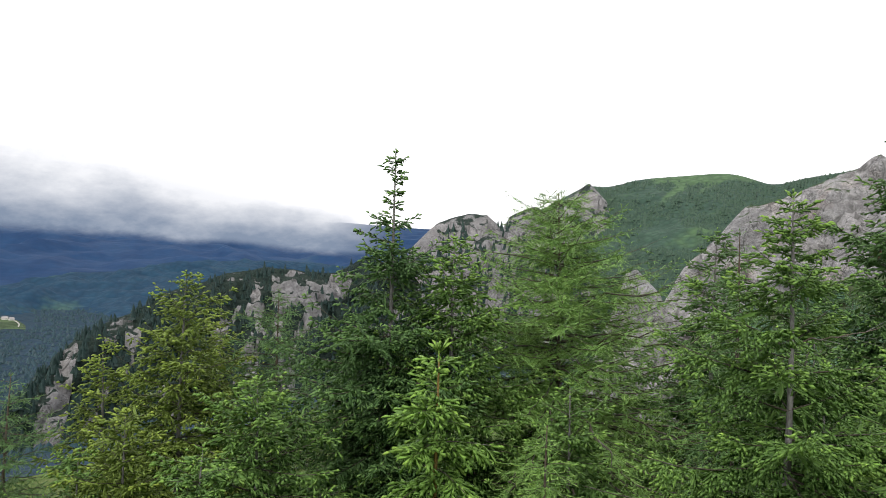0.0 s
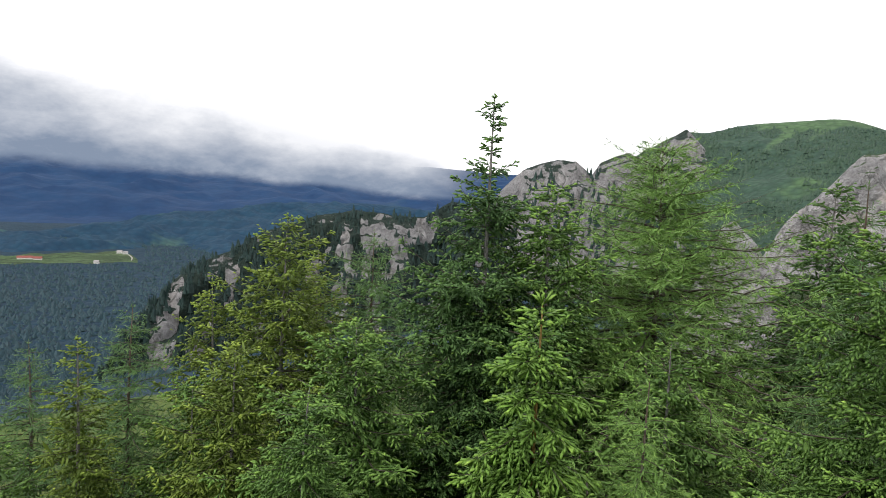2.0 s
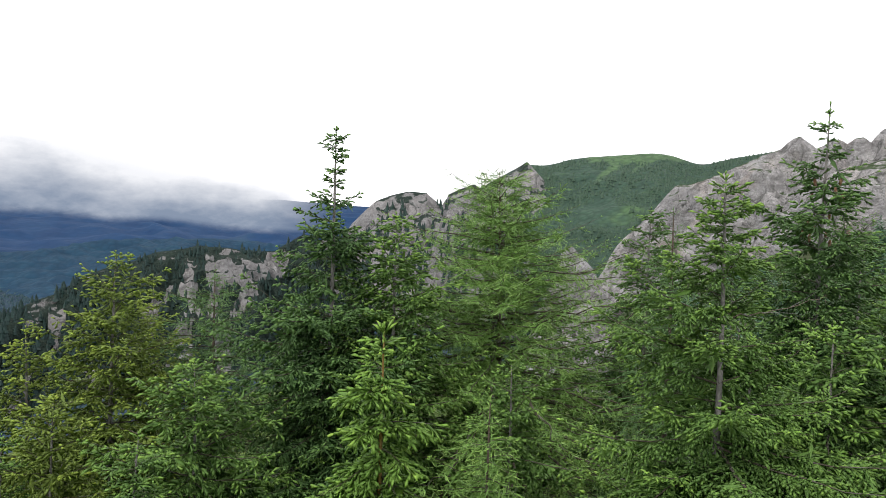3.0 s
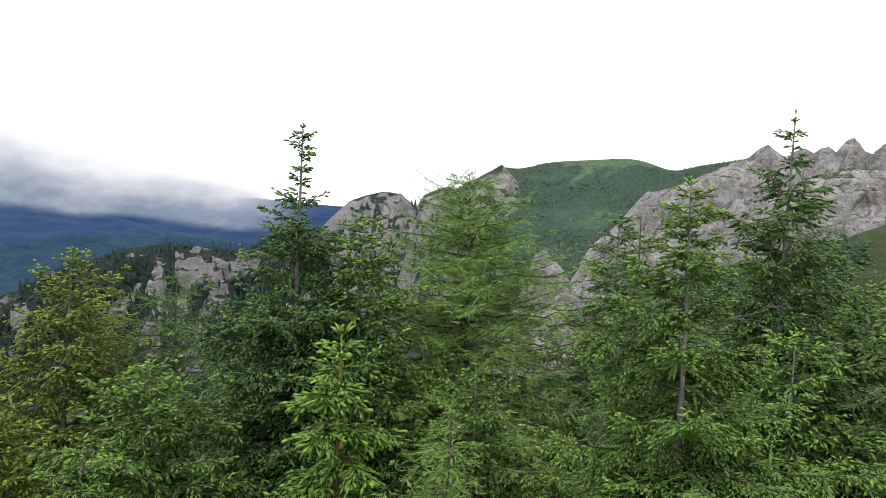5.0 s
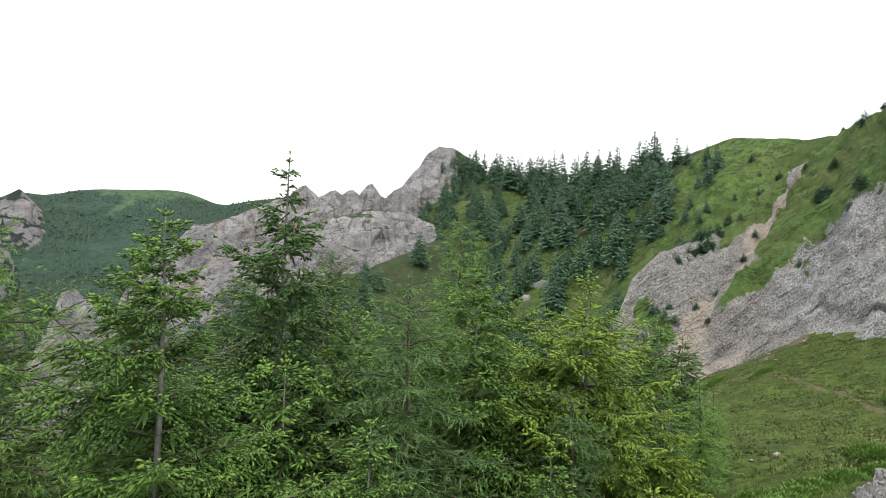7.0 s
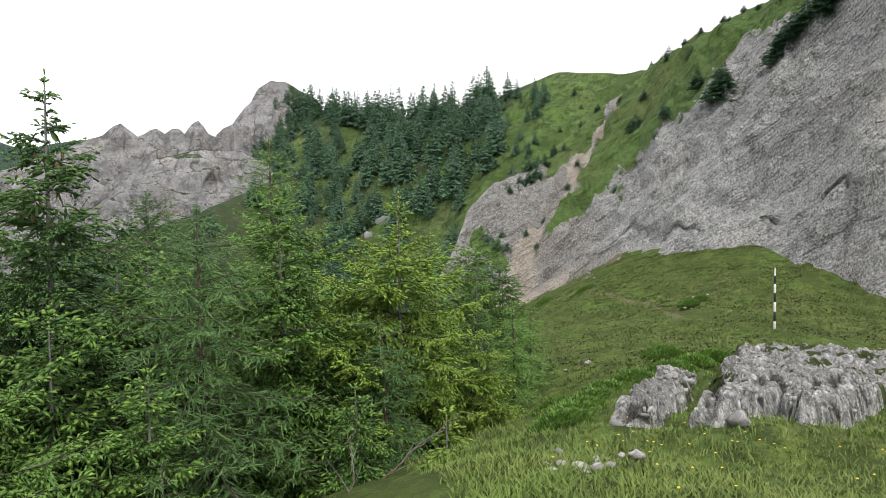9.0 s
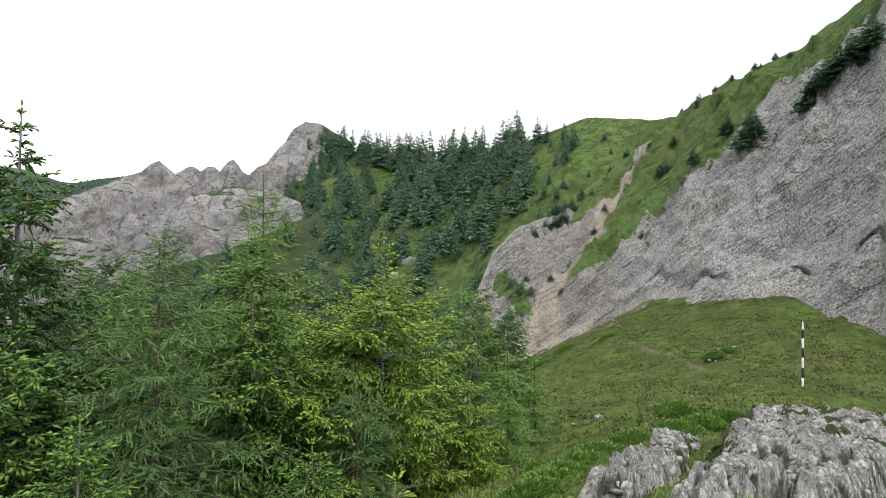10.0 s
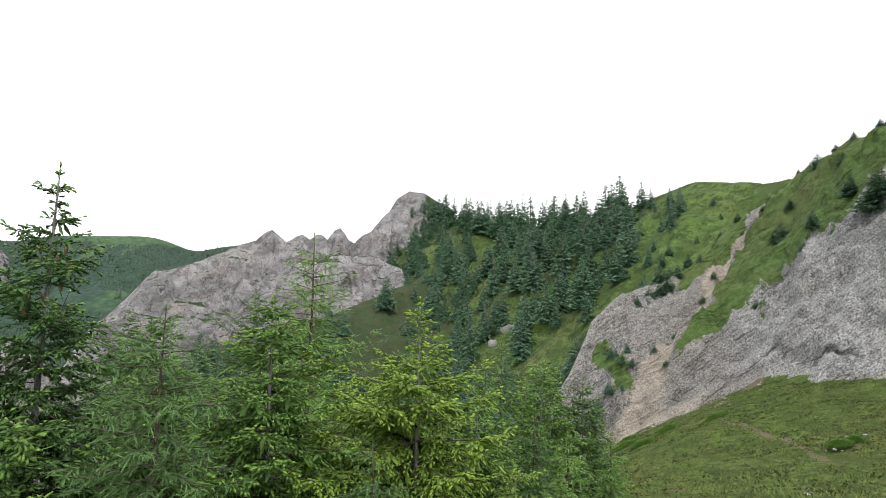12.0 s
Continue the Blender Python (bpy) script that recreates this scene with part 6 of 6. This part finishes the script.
tri20 = np.array([t if np.dot(np.cross(ico[t[1]] - ico[t[0]], ico[t[2]] - ico[t[0]]), ico[t[0]]) > 0 else t[::-1] for t in tri20])
size = pr.uniform(0.014, 0.034, len(px))[:, None, None] * pr.uniform(0.6, 1.2, (len(px), 1, 3)) * pr.uniform(0.8, 1.15, (len(px), 12, 1))
cloud_of = ico[None] * size + np.stack([px, py, pz - 0.004], -1)[:, None]
tagged(part("gravel", mesh_of("gravel", cloud_of.reshape(-1, 3), (np.arange(len(px))[:, None, None] * 12 + tri20[None]).reshape(-1, 3), PEBBLES, smooth=False), outcrop), kind="stuff")
big = part("stone", STONES[3], outcrop, "large smooth egg-shaped pebble set in the rock")
big.matrix_world = pose(ex, ey, ground_z(ex, ey) + 0.16, 60, 15, 80) @ Matrix.Scale(0.23, 4)

# a painted trail mark on the slab: two white bars side by side
mark = tagged(new("trail_mark"), "weathered white painted trail mark on the rock slab", "trail mark")
mark.matrix_world = look(right_ridge.at(6.23, 0.852) + Vector((-0.16, -0.02, 0.10)), (2, -0.2, 1.5)) @ pose(0, 0, 0, 0, 180, 0)
for o in (-0.14, 0.14):
    ring = [(o + 0.11 * math.cos(q) * (1 + 0.12 * math.sin(3 * q)), 0.19 * math.sin(q), h) for h in (0.0, -0.3) for q in np.linspace(0, 6.283, 12, endpoint=False)]
    faces = [(i, (i + 1) % 12, 12 + (i + 1) % 12, 12 + i) for i in range(12)] + [(0, i, i + 1, i + 2) for i in range(1, 10, 2)]
    part("paint_bar", mesh_of("paint_bar", ring, faces, WHITE, False), mark)

# loose stones and scree bits on the turf
for i in range(70):
    x, y = rng.choice(((rng.gauss(25.9, 0.7), rng.gauss(4.9, 0.4)), (rng.gauss(20.5, 0.5), rng.gauss(6.5, 0.3)), (rng.gauss(36.7, 0.9), rng.gauss(6.3, 0.5)), (rng.gauss(6.4, 0.5), rng.gauss(1.5, 0.25)), (rng.gauss(56, 1.6), rng.gauss(17.5, 1.2)), (rng.gauss(53.5, 1.5), rng.gauss(19, 1.5))))
    size = rng.uniform(0.05, 0.11) if x < 20 else rng.uniform(0.08, 0.28)
    ob = tagged(new("stone", STONES[i % 9]), "loose grey stone lying in the turf", "stone", "loose stones on the turf")
    ob.matrix_world = pose(x, y, ground_z(x, y) + size * 0.05, 0, 0, rng.uniform(0, 360)) @ Matrix.Scale(size, 4)


for k, v, size, turn in ((2.47, 0.64, 2.0, 20), (2.69, 0.57, 2.2, 110)):
    ob = tagged(new("boulder", STONES[int(turn) % 9]), "pale limestone boulder on the wooded hillside", "boulder", "boulders on the hillside")
    ob.matrix_world = pose(*hillside.at(k, v), 8, -12, turn) @ Matrix.Diagonal((size * 1.1, size * 0.9, size * 2.4, 1))


# ---- the banded marker pole ----
def marker_pole(x, y, height):
    z = ground_z(x, y)
    root = tagged(new("marker_pole"), "black and white banded trail marker pole in the turf", "marker pole")
    root.matrix_world = pose(x, y, z, 0.5, -0.6, 0)
    bands = (0.0, 0.11, 0.27, 0.43, 0.58, 0.73, 0.87, 1.0)
    for i in range(7):
        a, b = bands[i] * height, bands[i + 1] * height
        r0, r1 = (0.042, 0.042) if i < 6 else (0.042, 0.012)
        v, f = tube([(0, 0, a - (0.1 if i == 0 else 0)), (0, 0, (a + b) / 2), (0, 0, b - 0.002), (0, 0, b)], (r0, (r0 + r1) / 2, r1, 0.002), 14)
        part("white_band" if i % 2 == 0 else "black_band", mesh_of("band", v, f, WHITE if i % 2 == 0 else BLACK), root, "white painted band" if i % 2 == 0 else "black painted band")
    return root


marker_pole(29.6, 2.0, 2.32)


# ---- grass ----
def grass(name, count, spot, size, material, label, seed, blades=5, wide=0.010, spread=0.035):
    """Tufts of bent blades, too many to count."""
    r = np.random.default_rng(seed)
    xy = spot(r, count)
    x, y = xy[:, 0], xy[:, 1]
    x0, y0 = np.repeat(x, blades) + r.normal(0, spread, len(x) * blades), np.repeat(y, blades) + r.normal(0, spread, len(x) * blades)
    z0 = ground_base(x0, y0) + np.repeat(ground_rough(x, y), blades) - 0.02
    n = len(x0)
    h = np.repeat(r.uniform(*size, len(x)), blades) * r.uniform(0.6, 1.2, n)
    a = r.uniform(0, 6.28, n)
    lean = r.uniform(0.2, 1.3, n) * h
    side = np.stack([-np.sin(a), np.cos(a), np.zeros(n)], -1) * (wide * 0.5 * r.uniform(0.7, 1.4, n))[:, None]
    p = np.stack([x0, y0, z0], -1)
    q = p + np.stack([np.cos(a) * lean * 0.35, np.sin(a) * lean * 0.35, h * 0.6], -1)
    t = p + np.stack([np.cos(a) * lean, np.sin(a) * lean, h], -1)
    v = np.stack([p - side, p + side, q + side * 0.8, q - side * 0.8, t], 1).reshape(-1, 3)
    i = np.arange(n)[:, None] * 5
    f = np.concatenate([i + [0, 1, 2], i + [0, 2, 3], i + [3, 2, 4]], 0)
    fresh = np.tile(np.array([0.1, 0.1, 0.5, 0.5, 1.0]), n)
    return tagged(new(name, mesh_of(name, v, f, material, smooth=False, fresh=fresh)), label, "grass", kind="stuff")


def near_spot(r, n):
    d = 3.2 + 17 * r.uniform(0, 1, n * 2) ** 1.6
    a = np.radians(r.uniform(52, 112, n * 2))
    x, y = 2.2 + d * np.sin(a), -0.3 + d * np.cos(a)
    keep = (outcrop_shape(x, y) < 0.35) & (y < 5.2 + 0.05 * x)
    return np.stack([x, y], -1)[keep][:n]


def terrace_spot(r, n):
    x, y = r.uniform(17, 56, n * 4), r.uniform(-9, 24, n * 4)
    keep = (y < 4 + x * 0.36) & (wave(x, y, 4.0, 2.2, 3) > -0.25)
    return np.stack([x, y], -1)[keep][:n]


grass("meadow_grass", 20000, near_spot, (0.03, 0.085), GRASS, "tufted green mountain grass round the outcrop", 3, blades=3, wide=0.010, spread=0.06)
def heath_spot(r, n):
    x, y = r.uniform(16, 58, n * 6), r.uniform(-9, 26, n * 6)
    keep = (y < 5 + x * 0.38) & (wave(x, y * 1.6, 2.6, 6.4, 4) > 0.05 - 0.25 * smooth01(38, 52, x) * smooth01(6, 14, y))
    return np.stack([x, y], -1)[keep][:n]


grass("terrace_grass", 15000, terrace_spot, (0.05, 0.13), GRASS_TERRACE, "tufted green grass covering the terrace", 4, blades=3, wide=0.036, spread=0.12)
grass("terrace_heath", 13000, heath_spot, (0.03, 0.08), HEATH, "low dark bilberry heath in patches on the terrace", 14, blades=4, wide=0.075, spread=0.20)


# ---- low shrubs, flowers and dead wood ----
def shrub(x, y, size, label, leaves, seed):
    """A low bush of small leafy twigs, broader than high."""
    r = np.random.default_rng(seed)
    m = 2600
    a, q = r.uniform(0, 6.28, m), np.sqrt(r.uniform(0, 1, m))
    px, py = np.cos(a) * q * size, np.sin(a) * q * size * 0.75
    pz = ground_base(x + px, y + py) - ground_z(x, y) + (1 - q ** 2) * size * 0.34 * r.uniform(0.25, 1.0, m)
    d = unit(np.stack([np.cos(a) * 0.6, np.sin(a) * 0.6, np.full(m, 0.8)], -1) + r.normal(0, 0.4, (m, 3)))
    v, f, fr = brushes(r, np.stack([px, py, pz], -1), d, r.uniform(0.03, 0.065, m) * (1 + x / 40), r.uniform(0, 0.8, m), 0, 0.05, 0.025, 0.9, 0.013 * (1 + x / 40))
    root = tagged(new("shrub"), label, "shrub", "low shrubs on the turf")
    root.matrix_world = pose(x, y, ground_z(x, y))
    tagged(part("leaves", mesh_of("leaves", v, f, leaves, smooth=False, fresh=fr), root), kind="stuff")
    stems = [tube([(0, 0, -0.1), (math.cos(b) * size * 0.3, math.sin(b) * size * 0.3, size * 0.12), (math.cos(b) * size * 0.6, math.sin(b) * size * 0.5, size * 0.22)], (0.012, 0.009, 0.004), 5) for b in (0.3, 1.6, 2.9, 4.4)]
    tagged(part("stems", mesh_of("stems", *joined(stems), BOUGH), root), kind="stuff")


for i, (x, y, size) in enumerate(((9.2, 2.75, 0.55), (9.9, 2.95, 0.6), (10.8, 3.05, 0.7), (12.0, 3.25, 0.75), (13.2, 3.1, 0.7), (14.4, 2.7, 0.7), (15.6, 2.5, 0.6), (16.8, 2.25, 0.6), (8.6, 2.6, 0.45), (11.5, 3.8, 0.6), (18.5, 3.6, 0.6), (20.5, 4.2, 0.7),
                                  (36.3, 6.4, 0.7), (37.2, 6.0, 0.55), (47, 15.5, 0.9), (50, 20, 1.1), (46, 20, 1.0), (48.5, 22.5, 1.2), (52, 24, 1.2))):
    shrub(x, y, size, "low green bilberry shrub in the turf", BILBERRY, 300 + i)

fl = np.random.default_rng(8)
fx, fy = fl.uniform(5.5, 11, 90), fl.uniform(-2.2, 1.9, 90)
keep = outcrop_shape(fx, fy) < 0.3
fx, fy = fx[keep], fy[keep]
fz = ground_base(fx, fy) + fl.uniform(0.06, 0.13, len(fx))
ang = np.arange(6) * 1.047
ring = np.stack([fx[:, None] + np.cos(ang) * 0.011, fy[:, None] + np.sin(ang) * 0.011, np.repeat(fz[:, None], 6, 1)], -1)
ring = np.concatenate([np.stack([fx, fy, fz + 0.006], -1)[:, None], ring], 1).reshape(-1, 3)
tri = np.array([(0, 1 + j, 1 + (j + 1) % 6) for j in range(6)])
tagged(new("flowers", mesh_of("flowers", ring, (np.arange(len(fx))[:, None, None] * 7 + tri[None]).reshape(-1, 3), YELLOW)), "tiny yellow flowers scattered in the grass", "flowers", kind="stuff")


def dead_branch(points, radius, label, seed):
    r = np.random.default_rng(seed)
    pts = np.array(points, float)
    t = np.linspace(0, len(pts) - 1, 14)
    line = np.stack([np.interp(t, np.arange(len(pts)), pts[:, i]) for i in range(3)], -1) + r.normal(0, 0.012, (14, 3))
    root = tagged(new("dead_branch"), label, "branch", "dead branches in the thicket")
    part("limb", mesh_of("limb", *tube(line, np.linspace(radius, radius * 0.25, 14), 7), BARK_BROWN), root)
    for j in range(5):
        b = line[3 + j * 2]
        d = unit(line[-1] - line[0] + r.normal(0, 0.5, 3))
        part("twig", mesh_of("twig", *tube([b, b + d * 0.18, b + d * 0.4 + r.normal(0, 0.05, 3)], (radius * 0.4, radius * 0.25, radius * 0.1), 5), BARK_GREY), root)


dead_branch(((7.4, 4.5, -1.6), (7.9, 4.2, -1.2), (8.5, 3.9, -0.85)), 0.018, "bare grey dead branch leaning in the thicket", 1)
dead_branch(((6.6, 4.3, -1.7), (7.1, 4.4, -1.25), (7.6, 4.9, -0.95)), 0.016, "bare grey dead branch under the larch", 2)
dead_branch(((8.6, 3.3, -1.35), (8.1, 3.0, -1.1), (7.5, 2.9, -0.95)), 0.022, "bare brown dead twiggy branch by the turf", 3)
dead_branch(((3.62, 6.85, 0.75), (4.1, 6.7, 0.85), (4.7, 6.6, 1.05)), 0.009, "bare thin dead bough of the slender spruce", 4)


# ---- the cloud bank on the far mountain ----
def cloud_material():
    n = Nodes("cloud")
    n.mat.node_tree.nodes.remove(n.bsdf)
    height, along = n.attr("height"), n.attr("along")
    soft = n.stretch(0.0012, 0.0012, 0.0026)
    puff = n.noise(1.0, 7, 0.6, soft)
    wisp = n.noise(3.2, 6, 0.62, soft)
    lift = n.math("MULTIPLY", n.math("SUBTRACT", puff, 0.5), 3.4)
    h = n.math("ADD", height, n.math("ADD", lift, n.math("MULTIPLY", n.math("SUBTRACT", wisp, 0.5), 1.3)))
    low = n.ramp(h, -0.55, 0.75)
    high = n.ramp(h, 5.6, 10.5, 1.0, 0.0)
    end = n.ramp(along, 0.0, 1.0)
    alpha = n.math("MULTIPLY", n.math("MULTIPLY", low, high), end)
    tone = n.math("ADD", n.ramp(h, 0.2, 8.6), n.math("ADD", n.math("MULTIPLY", n.math("SUBTRACT", wisp, 0.5), 1.0), n.math("MULTIPLY", n.math("SUBTRACT", puff, 0.5), 1.4)))
    c = n.mix(tone, (0.25, 0.31, 0.42), (0.93, 0.94, 0.98))
    glow = n.t.nodes.new("ShaderNodeEmission")
    n.put(c, glow.inputs["Color"])
    clear = n.t.nodes.new("ShaderNodeBsdfTransparent")
    mixer = n.t.nodes.new("ShaderNodeMixShader")
    n.put(alpha, mixer.inputs[0])
    n.t.links.new(clear.outputs[0], mixer.inputs[1])
    n.t.links.new(glow.outputs[0], mixer.inputs[2])
    n.t.links.new(mixer.outputs[0], n.t.nodes["Material Output"].inputs["Surface"])
    return n.mat


def cloud_bank():
    az, el = np.meshgrid(np.linspace(-95, 6, 120), np.linspace(-4, 16, 60), indexing="ij")
    r = 2250 + 60 * wave(az, el * 4, 14, 2.0, 4)
    x, y, z = r * np.sin(np.radians(az)), r * np.cos(np.radians(az)), 1.6 + r * np.tan(np.radians(el))
    base = np.interp(az, (-95, -42, -27, -10, 6), (0.6, 0.35, 0.5, -0.6, -1.4))
    scale = np.interp(az, (-95, -42, -22, -10, 6), (1.25, 1.0, 0.72, 0.5, 0.35))
    height = (el - base) / scale
    along = 1 - smooth01(-12, -2, az)
    me = mesh_of("cloud", np.stack([x, y, z], -1).reshape(-1, 3), grid_faces(120, 60), cloud_material(), height=height.ravel(), along=along.ravel())
    ob = tagged(new("cloud_bank", me), "grey cloud bank lying on the far mountain", "cloud", kind="structure")
    ob.visible_shadow = False
    return ob


cloud_bank()


# ---- the meadows and farms in the valley ----
def valley_meadow(a0, a1, r0, r1, seed, name, lift):
    n = 40
    a = np.linspace(radians(a0), radians(a1), n)
    rows = []
    u = np.linspace(0, 1, n)
    depth = (0.35 + 0.65 * u) * np.sqrt(np.clip((1.01 - u) / 0.12, 0, 1))
    wobble = np.array([noise.fractal(Vector((v * 30, 0, seed)), 0.9, 2.0, 4) for v in a]) * 30
    for t in np.linspace(0, 1, 8):
        r = r0 + wobble + (r1 - r0 + wobble * 0.5) * t * depth
        x, y = r * np.sin(a), r * np.cos(a)
        rows.append(np.stack([x, y, np.maximum(ground_base(x, y), -160) + lift], -1))
    pts = np.stack(rows, 1)
    return tagged(new(name, mesh_of(name, pts.reshape(-1, 3), grid_faces(n, 8), MEADOW, bare=np.zeros(n * 8))), "pale green hay meadow in the valley", "meadow", kind="structure")


valley_meadow(-47, -32.3, 1315, 1530, 3.0, "meadow", 0.4)


def farm_house(az, r, length, width, roof_mat, turn, label):
    x, y = r * math.sin(radians(az)), r * math.cos(radians(az))
    root = tagged(new("farm_house"), label, "house")
    root.matrix_world = pose(x, y, -159.6, 0, 0, turn)
    l, w, h, e = length / 2, width / 2, 3.2, 2.8
    walls = np.array([(-l, -w, -2), (l, -w, -2), (l, w, -2), (-l, w, -2), (-l, -w, h), (l, -w, h), (l, w, h), (-l, w, h)], float)
    part("wall", mesh_of("wall", walls, [(0, 1, 5, 4), (1, 2, 6, 5), (2, 3, 7, 6), (3, 0, 4, 7)], WHITE, False), root)
    o = 0.6
    roof = np.array([(-l - o, -w - o, h - 0.3), (l + o, -w - o, h - 0.3), (l + o, 0, h + e), (-l - o, 0, h + e), (-l - o, w + o, h - 0.3), (l + o, w + o, h - 0.3)], float)
    roof = np.concatenate([roof, roof - [0, 0, 0.25]])
    part("roof", mesh_of("roof", roof, [(0, 1, 2, 3), (3, 2, 5, 4), (7, 6, 9, 8), (8, 9, 10, 11), (0, 6, 7, 1), (4, 5, 11, 10), (0, 3, 9, 6), (3, 4, 10, 9), (1, 7, 8, 2), (2, 8, 11, 5)], roof_mat, False), root)
    return root


ROOF_RED = plain("red_roof", (0.26, 0.085, 0.07), 0.7, 2.0)
ROOF_GREY = plain("grey_roof", (0.35, 0.34, 0.33), 0.7, 2.0)
farm_house(-39.9, 1385, 24, 10, ROOF_RED, 35, "long farm building with a red roof on the meadow")
farm_house(-39.1, 1370, 13, 8, ROOF_RED, 30, "farm building with a red roof on the meadow")
farm_house(-33.6, 1478, 9, 7, ROOF_GREY, 20, "white farm house with a grey roof by the wood")
farm_house(-33.2, 1462, 8, 6, ROOF_GREY, 60, "small white farm house by the wood")
farm_house(-35.2, 1310, 8, 6, ROOF_GREY, 10, "small white hut at the meadow's edge")


def farm_track():
    """A pale gravel track that bends across the meadow to the house."""
    az = np.array((-33.9, -33.5, -33.1, -32.85, -32.7, -32.75))
    r = np.array((1500.0, 1490.0, 1465.0, 1430.0, 1395.0, 1350.0))
    t = np.linspace(0, 5, 40)
    a, q = np.radians(np.interp(t, np.arange(6), az)), np.interp(t, np.arange(6), r)
    pts = np.stack([np.stack([(q + o) * np.sin(a + o / 1400), (q + o) * np.cos(a + o / 1400), np.full(40, -159.2 + 0.02 * o)], -1) for o in (-1.1, 0.0, 1.1)], 1)
    return tagged(new("track", mesh_of("track", pts.reshape(-1, 3), grid_faces(40, 3), plain("track_gravel", (0.38, 0.37, 0.33), 0.9, 0.3))), "pale gravel farm track across the meadow", "track", kind="structure")


farm_track()
